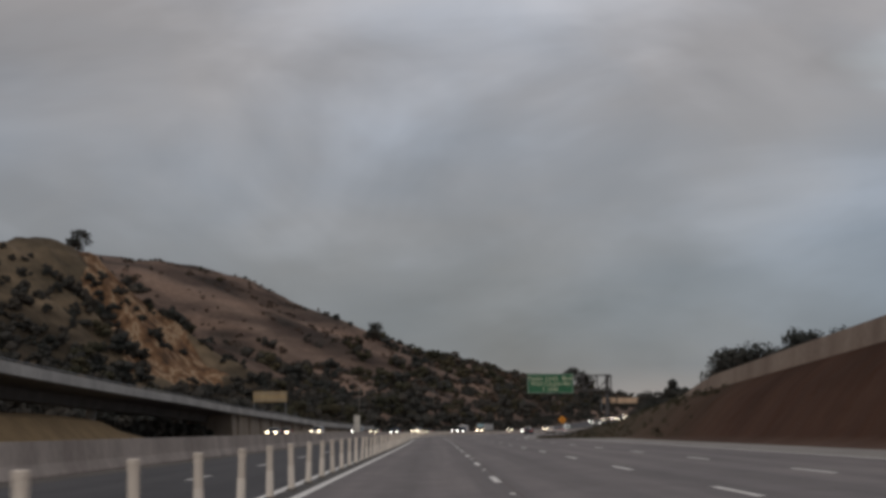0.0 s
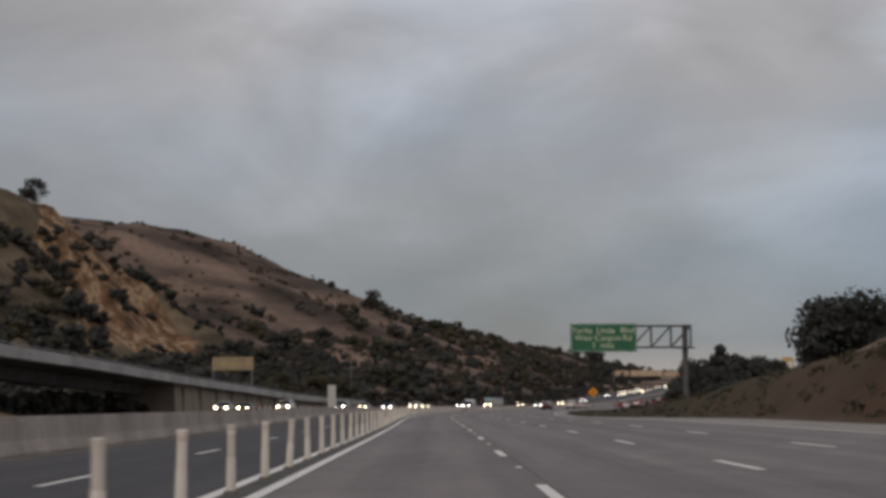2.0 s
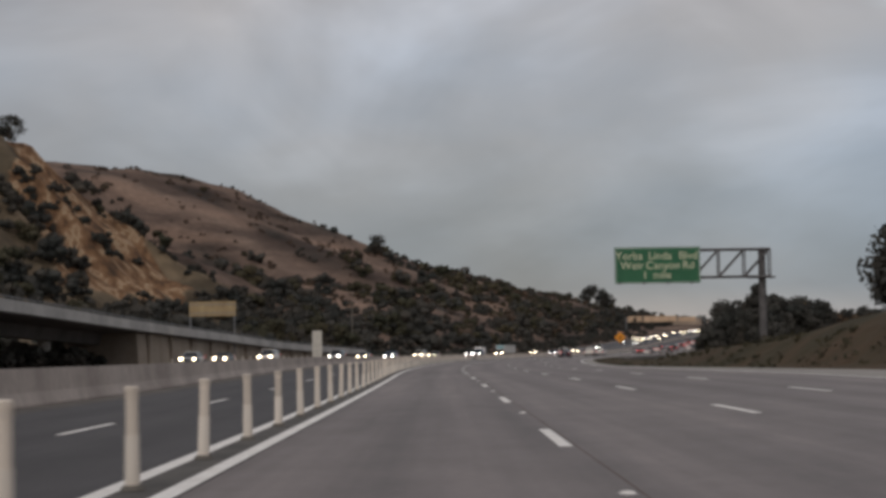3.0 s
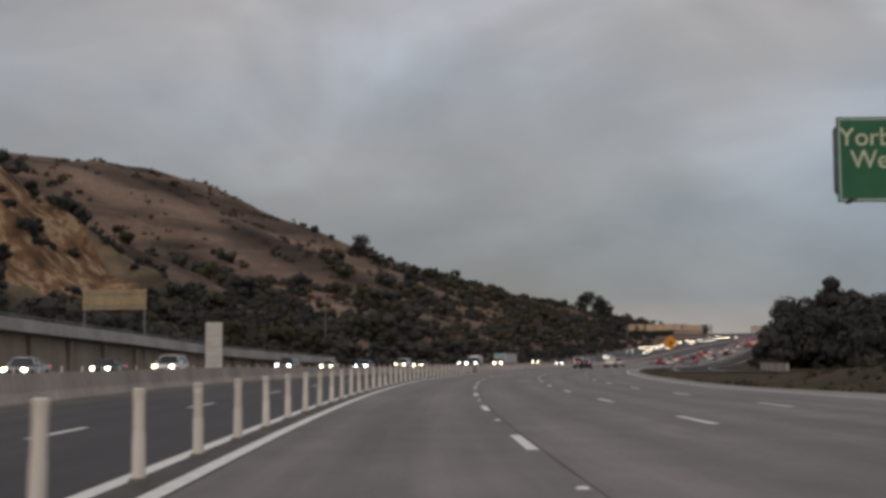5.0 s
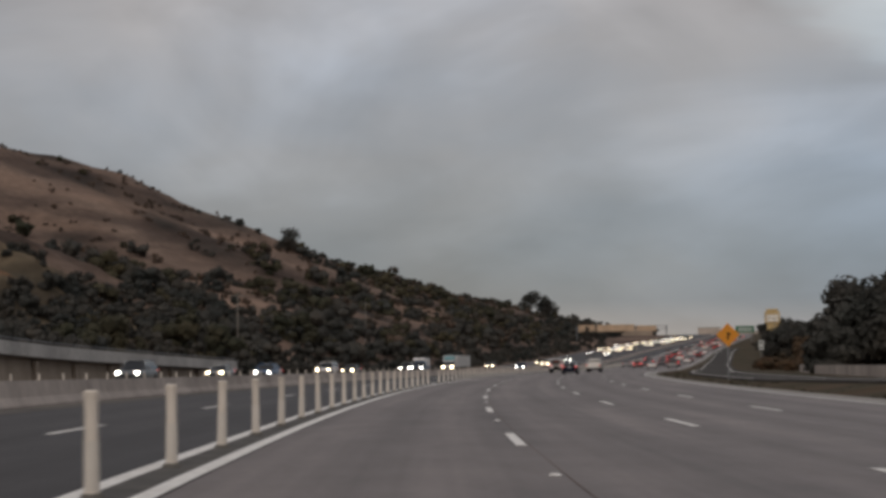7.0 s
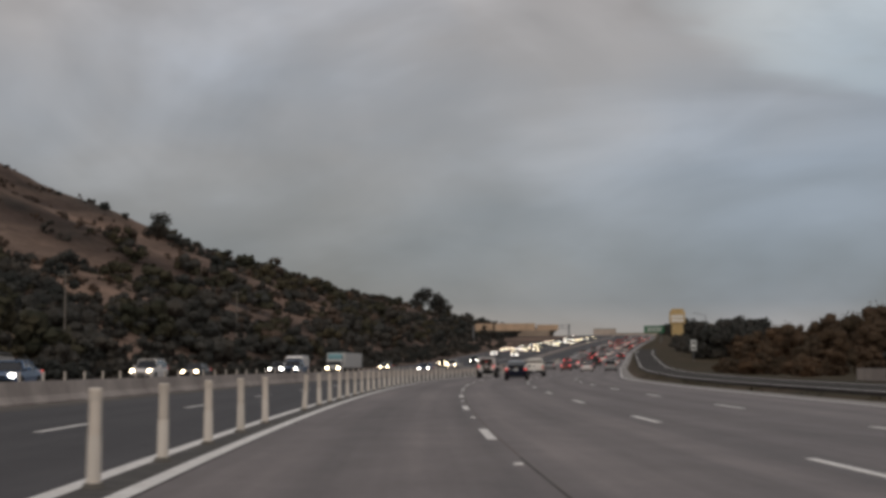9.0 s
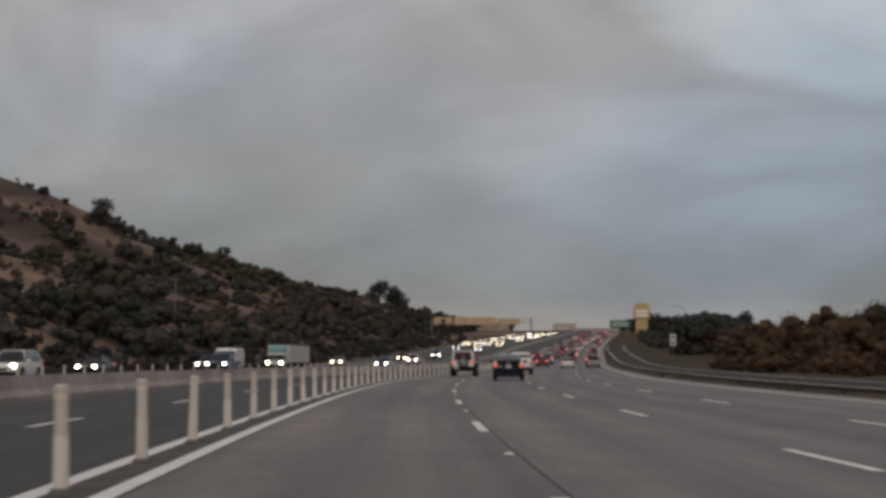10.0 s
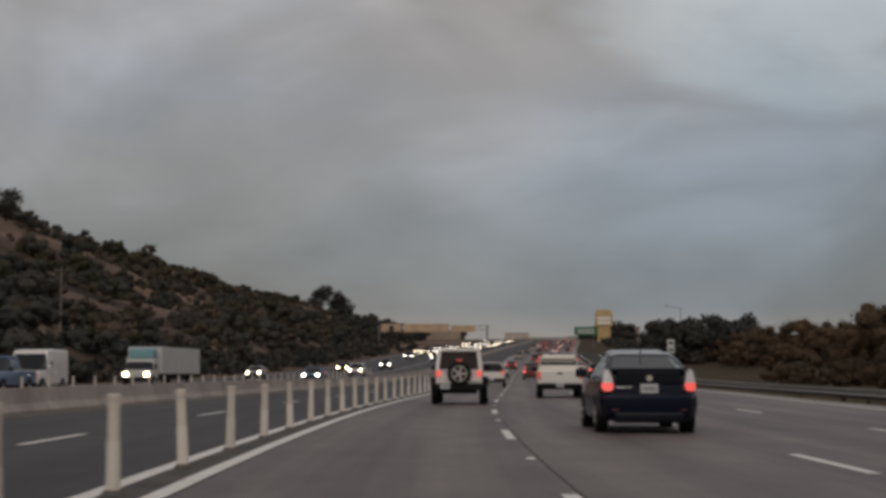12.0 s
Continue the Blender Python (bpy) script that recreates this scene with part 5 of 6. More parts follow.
def panel_sign():
    t = empty("median_sign")
    part("panel", boxm(-0.45, 0.45, -0.05, 0.0, 0.55, 3.15, 0.02), PANEL, t, "plain white upright panel")
    for z in (1.3, 1.85, 2.4):
        part("seam", boxm(-0.44, 0.44, -0.056, -0.051, z, z + 0.02), BARRIER, t)
    part("bracket", boxm(-0.10, 0.10, 0.0, 0.08, 0.0, 2.9, 0.01), STEEL, t)
    return tagged(t, "tall white sign panel standing behind the median barrier", "road sign")


panel_sign().matrix_basis = stand(221.0, -12.7, 0.0)


def back_sign():
    t = empty("roadside_sign")
    tan = mat("weathered_sign_back", (0.36, 0.25, 0.13), 0.8, color2=(0.48, 0.36, 0.20), scale=0.7, fine=3.0)
    for i in range(6):
        part("board", boxm(i * 1.14 + 0.01, i * 1.14 + 1.13, -0.05, 0.0, 6.7, 8.8, 0.01), tan, t)
    for x in (0.15, 6.6):
        bm = bmesh.new()
        cyl(bm, (x, 0.1, 0.0), (x, 0.1, 8.7), 0.11, None, 8)
        part("post", bm, STEEL, t)
    for z in (7.1, 8.3):
        part("rail", boxm(0.0, 6.85, -0.11, -0.05, z, z + 0.1), STEEL, t)
    return tagged(t, "large tan weathered sign back on steel posts", "road sign")


back_sign().matrix_basis = stand(291.0, -43.6, 0.0)


def diamond_sign(label):
    t = empty("warning_sign")
    bm = bmesh.new()
    vs = box(bm, -0.61, 0.61, -0.012, 0.012, -0.61, 0.61, 0.008)
    bmesh.ops.rotate(bm, verts=bm.verts, cent=(0, 0, 0), matrix=Matrix.Rotation(math.pi / 4, 3, "Y"))
    bmesh.ops.translate(bm, verts=bm.verts, vec=(0, 0, 3.15))
    p_ = part("panel", bm, SIGN_ORANGE, t, "orange diamond panel")
    bm = bmesh.new()
    box(bm, -0.06, 0.06, -0.025, -0.014, 2.8, 3.35)
    box(bm, 0.0, 0.22, -0.025, -0.014, 3.15, 3.27)
    part("symbol", bm, BLACK, p_)
    bm = bmesh.new()
    box(bm, -0.05, 0.05, 0.014, 0.11, -0.3, 3.6, 0.01)
    part("post", bm, STEEL, t)
    return tagged(t, label, "road sign")


diamond_sign("orange diamond warning sign on a post by the ramp").matrix_basis = stand(309.0, 17.2, 0.0)


def small_sign():
    t = empty("white_sign")
    for z in (2.6, 3.9):
        q = part("panel", boxm(-0.65, 0.65, -0.02, 0.0, z, z + 1.2, 0.02), SIGN_WHITE, t)
        part("bar", boxm(-0.4, 0.4, -0.026, -0.021, z + 0.35, z + 0.8), BLACK, q, "unreadable dark bar")
    bm = bmesh.new()
    cyl(bm, (0, 0.06, -0.4), (0, 0.06, 5.1), 0.07, None, 8)
    part("post", bm, STEEL, t)
    return tagged(t, "pair of white road signs on one post", "road sign")


small_sign().matrix_basis = stand(617, 29, -0.2)


def far_guide_sign():
    t = empty("guide_sign")
    q = part("board", boxm(-4.4, 4.4, -0.05, 0, 4.2, 7.4, 0.05), SIGN_GREEN, t)
    for z in (5.0, 6.0):
        part("bar", boxm(-3.2, 3.2, -0.06, -0.051, z, z + 0.45), SIGN_WHITE, q, "unreadable pale bar")
    for x in (-3, 3):
        bm = bmesh.new()
        cyl(bm, (x, 0.15, -0.5), (x, 0.15, 7.2), 0.15, None, 8)
        part("post", bm, STEEL, t)
    return tagged(t, "green guide sign on two posts beside the climb", "road sign")


far_guide_sign().matrix_basis = stand(914, 16.6, 0)


def far_gantry():
    """Sign bridge over the opposite carriageway on the climb."""
    t = empty("sign_bridge")
    # warm light on the boards is put into their tan base colour
    lit = mat("lit_board", (0.68, 0.48, 0.32), 0.6, color2=(0.55, 0.38, 0.25), scale=0.3)
    for x in (-44, 2):
        bm = bmesh.new()
        cyl(bm, (x, 0, -0.5), (x, 0, 8.2), 0.35, None, 8)
        part("column", bm, STEEL, t)
    for z in (6.2, 7.9):
        part("chord", boxm(-44, 2, -0.12, 0.12, z, z + 0.22), STEEL, t)
    for i in range(24):
        x = -44 + i * 2
        bm = bmesh.new()
        cyl(bm, (x, 0, 6.2), (x + (1 if i % 2 else -1), 0, 8.1), 0.07, None, 5)
        part("brace", bm, STEEL, t)
    for x0, x1, z1 in ((-43, -34.5, 8.9), (-33.5, -14.2, 8.9), (-13.2, -3, 8.2)):
        part("board", boxm(x0, x1, -0.5, -0.4, 5.4, z1, 0.05), lit, t, "back of a sign board, coloured tan as if lit")
    return tagged(t, "long steel sign bridge with tan boards over the road", "road sign")


far_gantry().matrix_basis = stand(967, -27, 0)


def tower():
    t = empty("sign_tower")
    gold = mat("gold_render", (0.55, 0.38, 0.16), 0.7, color2=(0.66, 0.48, 0.24), scale=0.5)
    part("shaft", boxm(-3.2, 3.2, 0, 5, -4, 9.0, 0.1), gold, t)
    part("cabinet", boxm(-4.3, 4.3, -0.6, 5.6, 5.2, 12.2, 0.3), gold, t)
    part("cap", boxm(-3.4, 3.4, -0.2, 5.2, 12.2, 13.6, 0.3), gold, t)
    for z in (6.2, 8.4):
        part("panel", boxm(-3.4, 3.4, -0.7, -0.6, z, z + 1.7, 0.05), PAINTS["cream"], t, "pale sign panel")
    return tagged(t, "tall yellow roadside sign tower", "sign tower")


tower().matrix_basis = stand(1093, 30.5, 2.5)


def utility_pole(label, h=10.0):
    t = empty("utility_pole")
    wood = mat("pole_wood", (0.19, 0.165, 0.14), 0.9, color2=(0.27, 0.24, 0.205), scale=3.0)
    bm = bmesh.new()
    cyl(bm, (0, 0, -1), (0, 0, h), 0.17, 0.11, 10)
    part("pole", bm, wood, t)
    part("crossarm", boxm(-1.2, 1.2, -0.06, 0.06, h - 0.7, h - 0.55, 0.01), wood, t)
    for x in (-1.1, -0.4, 0.4, 1.1):
        bm = bmesh.new()
        cyl(bm, (x, 0, h - 0.55), (x, 0, h - 0.35), 0.05, 0.03, 8)
        part("insulator", bm, STEEL, t)
    return tagged(t, label, "utility pole")


def ground_at(s, lat):
    return float(ground_height(s, lat)) - float(grade(s))


for s, lat, h in ((581, -73, 11.5), (470, -70, 12.0)):
    u = utility_pole("thin dark wooden utility pole at the hill foot", h)
    v = at(s, lat, 0, tilt=False)
    u.matrix_basis = pose(v.x, v.y, float(ground_height(s, lat)), 0, 0, heading(s))


def cable(a, b, sag):
    bm = bmesh.new()
    pts = [Vector(a).lerp(Vector(b), i / 12) - Vector((0, 0, sag * 4 * (i / 12) * (1 - i / 12))) for i in range(13)]
    for p_, q in zip(pts, pts[1:]):
        cyl(bm, p_, q, 0.035, None, 5, False)
    return tagged(part("cable", bm, BLACK), "thin dark overhead cable between poles", "cable")


def pole_top(s, lat, h):
    v = at(s, lat, 0, tilt=False)
    return (v.x, v.y, float(ground_height(s, lat)) + h - 0.35)


cable(pole_top(581, -73, 11.5), pole_top(470, -70, 12.0), 1.2)


def street_lamp():
    t = empty("street_lamp")
    bm = bmesh.new()
    cyl(bm, (0, 0, -0.3), (0, 0, 11.0), 0.11, 0.07, 10)
    part("pole", bm, STEEL, t)
    bm = bmesh.new()
    cyl(bm, (0, 0, 10.9), (-2.4, 0, 11.5), 0.05, 0.04, 8)
    part("arm", bm, STEEL, t)
    part("lamp_head", boxm(-3.1, -2.3, -0.16, 0.16, 11.42, 11.58, 0.04), STEEL, t)
    return tagged(t, "thin grey street lamp beside the ramp", "street lamp")


street_lamp().matrix_basis = stand(640, 33.2, 0)

# ---------------------------------------------------------------- plants


def foliage_material(name, dark, light):
    m = bpy.data.materials.new(name)
    m.use_nodes = True
    nt = m.node_tree
    b = nt.nodes["Principled BSDF"]
    b.inputs["Roughness"].default_value = 0.85
    b.inputs["Specular IOR Level"].default_value = 0.15
    g = nt.nodes.new("ShaderNodeNewGeometry")
    r = nt.nodes.new("ShaderNodeValToRGB")
    r.color_ramp.elements[0].color, r.color_ramp.elements[1].color = (*dark, 1), (*light, 1)
    nt.links.new(g.outputs["Random Per Island"], r.inputs[0])
    # whole patches drier or greener than their neighbours
    co = nt.nodes.new("ShaderNodeTexCoord")
    n = nt.nodes.new("ShaderNodeTexNoise")
    n.inputs["Scale"].default_value, n.inputs["Detail"].default_value = 0.09, 4
    nt.links.new(co.outputs["Object"], n.inputs["Vector"])
    r2 = nt.nodes.new("ShaderNodeValToRGB")
    e = r2.color_ramp.elements
    e[0].position, e[0].color = 0.36, (0.72, 0.80, 0.82, 1)
    e[1].position, e[1].color = 0.66, (1.24, 1.14, 1.06, 1)
    k = e.new(0.5)
    k.color = (1.0, 1.0, 1.0, 1)
    nt.links.new(n.outputs[0], r2.inputs[0])
    mx = nt.nodes.new("ShaderNodeMix")
    mx.data_type, mx.blend_type = "RGBA", "MULTIPLY"
    mx.inputs[0].default_value = 1.0
    nt.links.new(r.outputs[0], mx.inputs[6])
    nt.links.new(r2.outputs[0], mx.inputs[7])
    nt.links.new(mx.outputs[2], b.inputs["Base Color"])
    return m


LEAF_DARK = foliage_material("dark_foliage", (0.057, 0.055, 0.050), (0.086, 0.081, 0.071))
LEAF_BRUSH = foliage_material("dry_brush", (0.074, 0.050, 0.033), (0.116, 0.077, 0.048))
LEAF_DULL = foliage_material("dull_scrub", (0.088, 0.066, 0.052), (0.128, 0.093, 0.071))
LEAF_OLIVE = foliage_material("olive_brush", (0.056, 0.053, 0.036), (0.088, 0.078, 0.050))
BARK = mat("bark", (0.05, 0.038, 0.028), 0.9, color2=(0.09, 0.07, 0.05), scale=4.0, bump=0.5, bump_scale=12)


def leaves(centres, radii, count, size, gen):
    """Small bent leaf sprays on the shells of round clumps; returns vertex and face arrays."""
    c = np.repeat(np.asarray(centres, float), count, axis=0)
    r = np.repeat(np.asarray(radii, float), count, axis=0)
    n = len(c)
    d = gen.normal(size=(n, 3))
    d /= np.linalg.norm(d, axis=1)[:, None]
    p = c + d * r * gen.uniform(0.55, 1.12, (n, 1))
    u = gen.normal(size=(n, 3))
    u -= d * np.sum(u * d, axis=1)[:, None] * 0.6
    u /= np.linalg.norm(u, axis=1)[:, None]
    w = np.cross(u, d)
    sz = size * gen.uniform(0.6, 1.5, (n, 1))
    v = np.stack([p - u * sz, p + w * sz * 0.55 + d * sz * 0.25, p + u * sz, p - w * sz * 0.55 + d * sz * 0.1], axis=1)
    return v.reshape(-1, 3)


def leaf_mesh(name, v, material, parent=None):
    n = len(v) // 4
    me = bpy.data.meshes.new(name)
    me.from_pydata(v.tolist(), [], np.arange(n * 4).reshape(-1, 4).tolist())
    me.materials.append(material)
    ob = new(name, me)
    if parent is not None:
        ob.parent = parent
    return ob


def clumps(gen, height, width, base, n):
    """Centres and radii of the clumps of one crown, uneven in outline."""
    cs, rs = [], []
    for _ in range(n):
        a, k = gen.uniform(0, 2 * math.pi), gen.uniform(0, 1) ** 0.5
        z = gen.uniform(0, 1)
        spread = width / 2 * (0.45 + 0.75 * math.sin(math.pi * min(1, 0.18 + z * 0.75)))
        cs.append((spread * 0.75 * k * math.cos(a), spread * 0.75 * k * math.sin(a), base + (height - base) * (0.08 + 0.84 * z)))
        q = width * gen.uniform(0.13, 0.24)
        rs.append((q, q, q * gen.uniform(0.7, 1.0)))
    return cs, rs


def tree(s, lat, height, width, label, seed, material=None, base=0.15, count=150, n=30, size=0.42):
    gen = np.random.default_rng(seed)
    t = empty("tree")
    v = at(s, lat, 0, tilt=False)
    t.matrix_world = pose(v.x, v.y, float(ground_height(s, lat)) - 0.2, 0, 0, 0)
    bm = bmesh.new()
    tops = []
    z0 = height * base
    cyl(bm, (0, 0, -0.3), (0.1, 0.05, z0 + height * 0.2), width * 0.05, width * 0.032, 8)
    part("trunk", bm, BARK, t)
    for i in range(5):
        bm = bmesh.new()
        a = i * 2.4 + gen.uniform(-0.4, 0.4)
        r = width * gen.uniform(0.2, 0.36)
        cyl(bm, (0.08, 0.04, z0 + height * 0.02 * i), (r * math.cos(a), r * math.sin(a), z0 + height * gen.uniform(0.3, 0.62)), width * 0.022, width * 0.007, 6)
        part("limb", bm, BARK, t)
    cs, rs = clumps(gen, height, width, z0, n)
    leaf_mesh("crown", leaves(cs, rs, count, size, gen), material or LEAF_DARK, t)
    return tagged(t, label, "tree")


# beside the ramp, in front of the sign gantry and behind the block wall
for i, (s, lat, h, w) in enumerate(((361, 35, 9.5, 9), (362, 40.5, 10.6, 10), (365, 46, 10, 10), (352, 42, 9, 8), (371, 37.5, 9, 8), (357, 31.6, 5.5, 5), (368, 50, 9, 9))):
    tree(s, lat, h, w, "dense dark evergreen tree behind the low wall", 100 + i, base=0.03, n=44)
tree(360, 39.6, 14.2, 5.2, "tall narrow dark evergreen among lower trees", 120, base=0.05, n=40)
for i, (s, lat, h, w) in enumerate(((238, 50, 14, 13), (230, 60, 16, 13), (213, 67, 16.5, 12), (250, 59, 12, 12), (240, 46, 14, 10), (198, 72, 16, 12), (224, 55, 15.5, 12))):
    tree(s, lat, h, w, "dark bushy tree on top of the bank", 200 + i, base=0.03, n=40)
for i, (s, lat, h, w) in enumerate(((300, 37, 4.4, 5), (318, 40, 5, 6))):
    tree(s, lat, h, w, "small dark tree beyond the ramp", 300 + i, base=0.1, n=18)
for i, (s, lat, h, w) in enumerate(((640, 34, 8, 9), (652, 42, 9, 10), (628, 44, 8, 9), (665, 50, 9, 10), (690, 38, 8, 9), (720, 44, 9, 10), (760, 40, 9, 10))):
    tree(s, lat, h, w, "dark rounded tree beside the climbing road", 400 + i, base=0.05, n=26, count=110, size=0.55)
# lone trees on the skyline of the hill
tree(840, -175, 11, 11, "lone dark round tree on the hill crest", 500, base=0.08, n=24, count=80, size=0.5)
for i, (s, lat, h, w) in enumerate(((1180, -112, 14, 15), (1195, -105, 13, 13), (1221, -103, 10, 12), (1170, -125, 12, 12))):
    tree(s, lat, h, w, "dark tree on the low end of the hill", 510 + i, base=0.05, n=24, count=70, size=0.6)
tree(447, -160, 6, 9, "dark bush on the top of the near hill", 520, base=0.02, n=18, count=70, size=0.35)


def lump():
    """Twelve corners and twenty faces of a rough twig-filled heart of a bush."""
    g = (1 + 5 ** 0.5) / 2
    v = [(a, b * g, 0) for a in (-1, 1) for b in (-1, 1)]
    v = np.array(v + [(0, a, b) for a, b, _ in v] + [(b, 0, a) for a, b, _ in v], float)
    v /= np.linalg.norm(v[0])
    near = [[j for j in range(12) if j != i and np.linalg.norm(v[i] - v[j]) < 1.2] for i in range(12)]
    f = []
    for i in range(12):
        for j in near[i]:
            for k in near[i]:
                if i < j < k and k in near[j]:
                    out = np.dot(np.cross(v[j] - v[i], v[k] - v[i]), v[i]) > 0
                    f.append((i, j, k) if out else (i, k, j))
    return v, np.array(f)


LUMP_V, LUMP_F = lump()


def scatter(name, spots, material, count, size, label, category, seed, heart=0.0):
    """Many far bushes as one object: leaf sprays, round a closed heart where heart is set."""
    gen = np.random.default_rng(seed)
    out, hearts = [], []
    for s, lat, h, w, n in spots:
        v = at(s, lat, 0, tilt=False)
        x, y = v.x, v.y
        z = float(ground_height(s, lat))
        z += relief(x, y, s, -lat, float(hill(s, -lat)))
        cs, rs = clumps(gen, h, w, 0.0, n)
        cs = np.asarray(cs) + np.array((x, y, z - 0.3))
        out.append(leaves(cs, rs, count, size * (0.6 + w / 12), gen))
        if heart:
            hearts.append(np.asarray(cs)[:, None, :] + LUMP_V[None] * np.asarray(rs)[:, None, :] * heart * gen.uniform(0.75, 1.15, (len(cs), 12, 1)))
    v = np.concatenate(out)
    n = len(v) // 4
    faces = np.arange(n * 4).reshape(-1, 4).tolist()
    if heart:
        h = np.concatenate(hearts)
        faces += (LUMP_F[None] + (len(v) + 12 * np.arange(len(h)))[:, None, None]).reshape(-1, 3).tolist()
        v = np.concatenate([v, h.reshape(-1, 3)])
    ob = tri_mesh(name, v.tolist(), faces, material)
    return tagged(ob, label, category, kind="stuff")


rng = random.Random(21)
dark, olive, brush, foot = [], [], [], []
while len(dark) + len(olive) < 1750:
    s, L = rng.uniform(330, 1320), 58 + 300 * rng.random() ** 1.5
    v = at(s, -L, 0, tilt=False)
    up = float(hill(s, L))
    if up < 1.5:
        continue
    patch = 0.5 + 0.75 * noise.noise((v.x / 34, v.y / 34, 3.3)) + 0.45 * noise.noise((v.x / 13, v.y / 13, 7.7))
    # thick belt on the lower slope, broken patches above, open grass near the crest
    want = 0.10 + 0.18 * (1 - float(smooth(10, 26, up))) + 0.30 * (1 - float(smooth(34, 62, up))) + 0.30 * float(smooth(760, 940, s))
    if s < 412:
        want += 0.35
    if 405 < s < 486 and 104 < L < 172:
        want = 0.24
    if patch > min(want + 0.08 * (up < 40), 0.56) or (up > 70 and s < 860 and rng.random() < 0.7):
        continue
    w = (rng.choice((3.5, 5, 6.5, 9)) * rng.uniform(0.8, 1.2) if up < 60 else rng.uniform(2.2, 4.5)) if s < 900 else rng.uniform(3.0, 6.0)
    (dark if rng.random() < 0.66 else olive).append((s, -L, w * rng.uniform(0.42, 0.75), w, 9 if w > 6 else 6))
crest_s, crest_l = [780, 842, 875, 985, 1221], [350, 251, 180, 166, 103]
for i in range(210):
    s = 1230 - 440 * rng.random() ** 0.8
    L = float(np.interp(s, crest_s, crest_l))
    w = rng.uniform(2.2, 5.0) * (0.7 if L > 240 else 1.0)
    if L < 225 or rng.random() < 0.12:
        dark.append((s + rng.uniform(-18, 0), -L + rng.uniform(-6, 6), w * rng.uniform(0.4, 0.7), w, 6))
# dark growth beside and below the slip
for i in range(260):
    w = rng.uniform(2.5, 6.5)
    dark.append((rng.uniform(335, 414), -rng.uniform(82, 160), w * rng.uniform(0.5, 0.8), w, 7))
for i in range(170):
    w = rng.uniform(2.0, 5.5)
    dark.append((rng.uniform(395, 520), -rng.uniform(80, 107), w * rng.uniform(0.5, 0.8), w, 7))
for i in range(26):
    w = rng.uniform(2.5, 5.0)
    dark.append((rng.uniform(420, 450), -rng.uniform(122, 146), w * 0.6, w, 6))
# dark brow of the spur, beside the slip
for i in range(60):
    L = rng.uniform(108, 148)
    w = rng.uniform(1.8, 4.2)
    dark.append((rng.uniform(468, 490), -L, w * 0.7, w, 5))
# brown, half-dry bushes among the dark ones
dry = [b for i, b in enumerate(dark) if i % 4 == 0 and b[0] > 560 and -b[1] < 190]
dark = [b for i, b in enumerate(dark) if not (i % 4 == 0 and b[0] > 560 and -b[1] < 190)]
scatter("hillside_bushes", dark, LEAF_DARK, 26, 0.42, "dark scattered chaparral bushes over the hillside", "bushes", 1, 0.92)
shrubs = []
while len(shrubs) < 1200:
    s, L = rng.uniform(430, 1250), 75 + 250 * rng.random()
    if float(hill(s, L)) > 4 and noise.noise((s / 30, L / 14, 8.1)) > 0.05 + 0.5 * (425 < s < 520 and 100 < L < 175):
        w = rng.uniform(1.5, 4.2)
        shrubs.append((s, -L, w * 0.55, w, 4))
scatter("hillside_shrubs", shrubs + dry, LEAF_DULL, 14, 0.42, "small low shrubs dotted over dry grass", "bushes", 6, 0.9)
scatter("hillside_scrub", olive, LEAF_OLIVE, 22, 0.5, "dull olive scrub over the hillside", "bushes", 2, 0.92)
for i in range(170):
    s = rng.uniform(380, 1330)
    w = rng.uniform(2.5, 5.5) if s < 780 else rng.uniform(4.5, 8)
    foot.append((s, -rng.uniform(50, 86), w * rng.uniform(0.7, 1.15), w, 10))
# trees added behind the flyover as a dark backdrop in place of shade
for i in range(90):
    w = rng.uniform(5, 9)
    foot.append((rng.uniform(40, 390), -rng.uniform(51, 75), w * rng.uniform(0.7, 1.1), w, 10))
# bushes added under the deck to fill its shaded opening with dark
for i in range(120):
    w = rng.uniform(2.0, 3.4)
    foot.append((rng.uniform(138, 246), -rng.uniform(39.5, 47), w * rng.uniform(0.7, 0.95), w, 8))
for i in range(330):
    w = rng.uniform(1.6, 3.6)
    foot.append((rng.uniform(375, 880), -rng.uniform(37.5, 58), w * rng.uniform(0.6, 0.9), w, 5))
for i in range(130):
    w = rng.uniform(2.2, 4.6)
    foot.append((rng.uniform(690, 1090), rng.uniform(27, 44), w * rng.uniform(0.5, 0.8), w, 6))
scatter("roadside_trees", foot, LEAF_DARK, 34, 0.42, "dark tangled trees along the hill foot and road, some added to darken the space under the flyover", "trees", 3, 0.9)
for i in range(340):
    s = rng.uniform(425, 660)
    w = rng.uniform(3.5, 8)
    lat = 40 + 70 * rng.random() ** 1.3
    brush.append((s, lat, w * rng.uniform(0.6, 0.95) * (1 + (lat - 40) / 150), w, 9))
for i in range(70):
    w = rng.uniform(2.0, 4.0)
    brush.append((rng.uniform(400, 500), rng.uniform(27, 38), w * rng.uniform(0.5, 0.8), w, 6))
scatter("brown_brush", brush, LEAF_BRUSH, 70, 0.17, "brown leafless brush on the low bank", "bushes", 4, 0.8)
grass = []
for i in range(2200):
    s = rng.uniform(110, 420)
    w = rng.uniform(0.5, 1.5)
    lat = float(np.interp(s, [0, 150, 230, 300], [17.8, 17.2, 14.8, 14.2])) + rng.random() ** 1.6 * (22 if s < 225 else 3.0)
    if s < 232 or rng.random() < 0.25:
        grass.append((s, lat, w * (0.38 if s < 232 else 0.2), w, 3))
scatter("verge_weeds", grass, LEAF_OLIVE, 9, 0.16, "low dry weeds over the roadside bank", "weeds", 5)

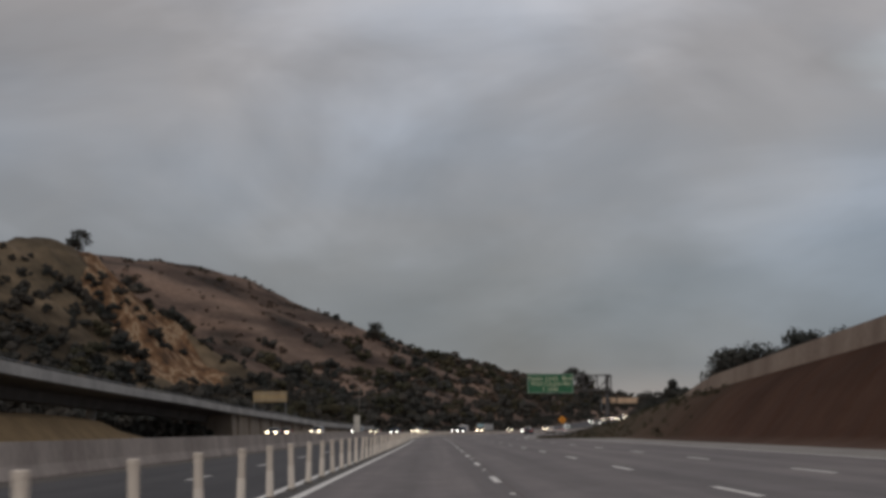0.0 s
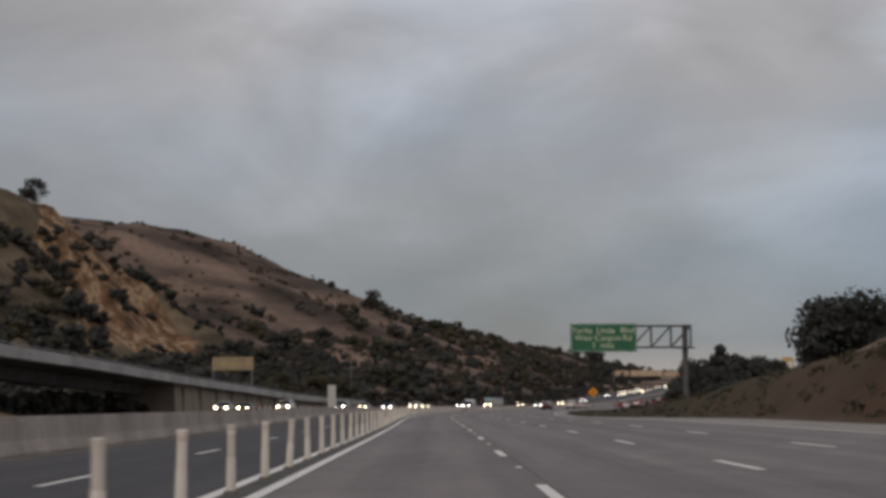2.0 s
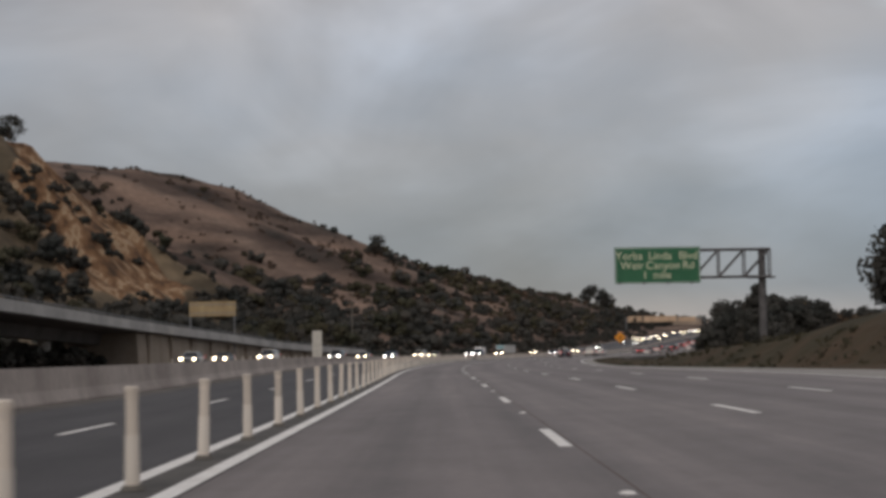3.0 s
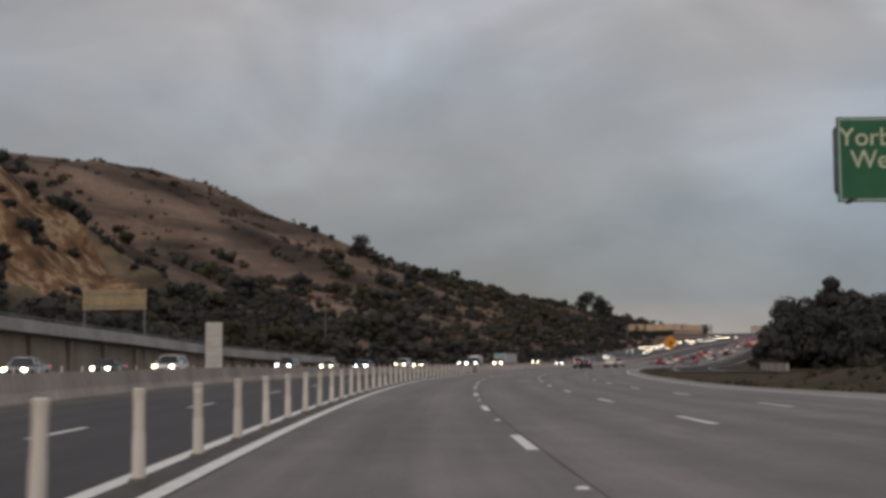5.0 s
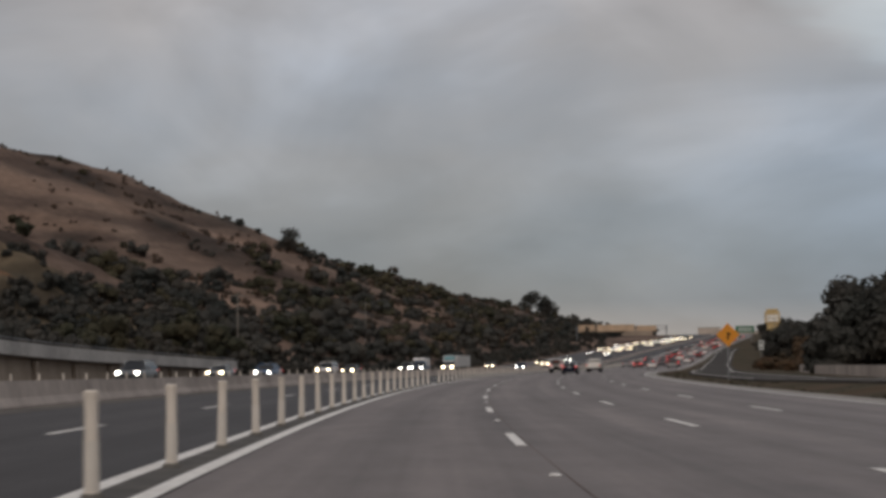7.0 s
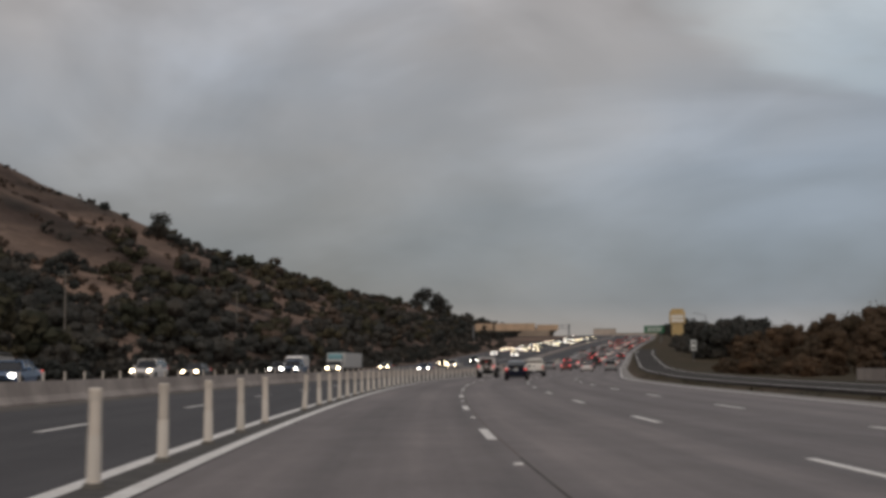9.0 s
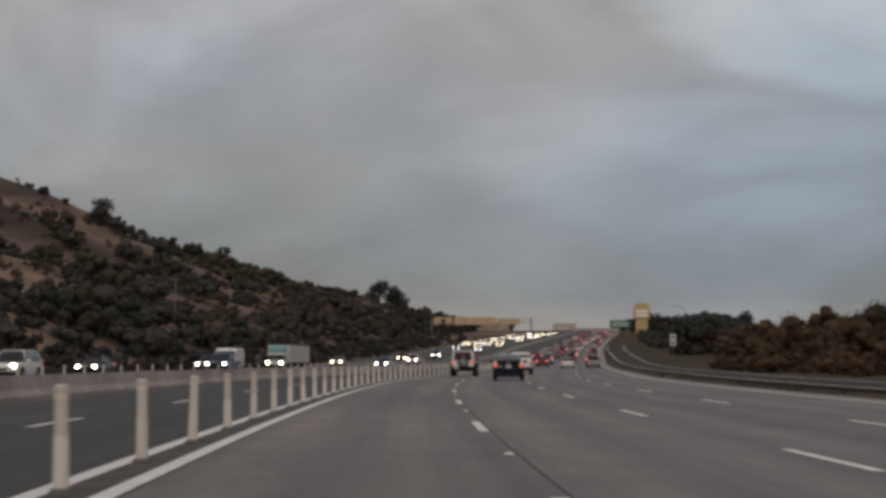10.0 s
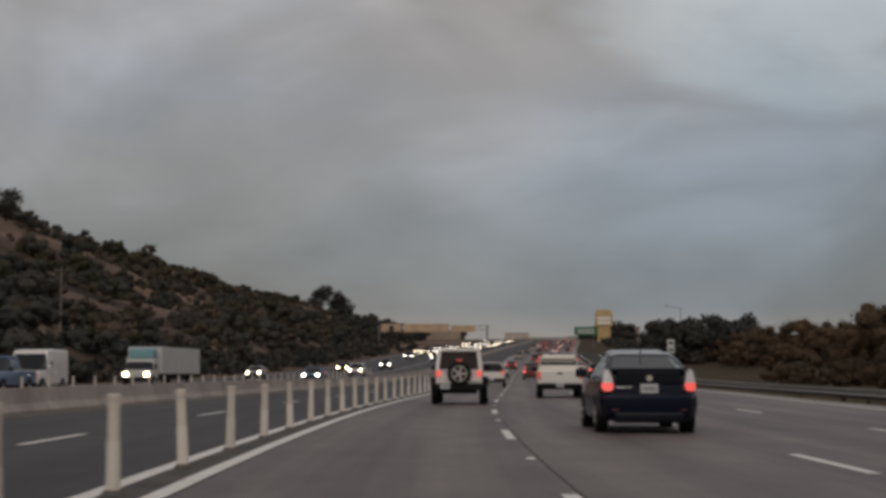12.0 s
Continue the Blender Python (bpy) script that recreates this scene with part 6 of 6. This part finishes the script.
# far skyline beyond the top of the climb
def far_building(name, label, w, d, h, material, rows, cols):
    t = empty(name)
    part("wall", boxm(-w / 2, w / 2, 0, d, -2, h, 0.05), material, t)
    part("roof", boxm(-w / 2 - 0.3, w / 2 + 0.3, -0.3, d + 0.3, h, h + 0.5, 0.05), BARRIER, t)
    for i in range(rows):
        for j in range(cols):
            x, z = -w / 2 + (j + 0.5) * w / cols, (i + 0.45) * h / rows
            q = part("window", boxm(x - w / cols * 0.3, x + w / cols * 0.3, -0.12, 0.02, z, z + h / rows * 0.4), STEEL, t)
            part("pane", boxm(x - w / cols * 0.26, x + w / cols * 0.26, -0.16, -0.125, z + 0.1, z + h / rows * 0.4 - 0.1), GLASS, q)
    return tagged(t, label, "building")


PALE = mat("pale_render", (0.34, 0.26, 0.20), 0.85, color2=(0.44, 0.35, 0.27), scale=0.2)
far_building("low_building", "pale tan block on the skyline", 16, 12, 6, PALE, 0, 0).matrix_basis = stand(1190, 62, 1)
far_building("low_building", "pale long shed on the skyline", 26, 14, 5, PALE, 0, 0).matrix_basis = stand(1240, -48, 0)
STUCCO = mat("pale_stucco", (0.52, 0.43, 0.36), 0.85, color2=(0.62, 0.53, 0.45), scale=0.2)
for lat, s, w, h, rows, cols in ((-72, 1540, 44, 9, 0, 0), (-24, 1570, 20, 12, 0, 0), (2, 1545, 44, 7.5, 0, 0), (58, 1575, 36, 9, 0, 0)):
    far_building("town_building", "pale stuccoed town building beyond the crest", w, 14, h, STUCCO, rows, cols).matrix_basis = stand(s, lat, -0.1)
for i, (s, lat, h, w) in enumerate(((1140, 40, 9, 10), (1152, 48, 11, 11), (1165, 32, 8, 10), (1130, 58, 9, 11), (1120, 72, 10, 12), (1160, 84, 11, 13), (1100, 88, 10, 12), (1060, 78, 9, 11), (990, 60, 8, 10), (1010, 70, 9, 11), (1275, 24, 7, 9), (1290, 30, 8, 10), (1310, 20, 7.5, 9), (1330, 34, 9, 11), (1280, -42, 7, 9), (1300, -50, 8, 10))):
    tree(s, lat, h, w, "dark far tree on the skyline", 600 + i, base=0.04, n=20, count=60, size=0.8)
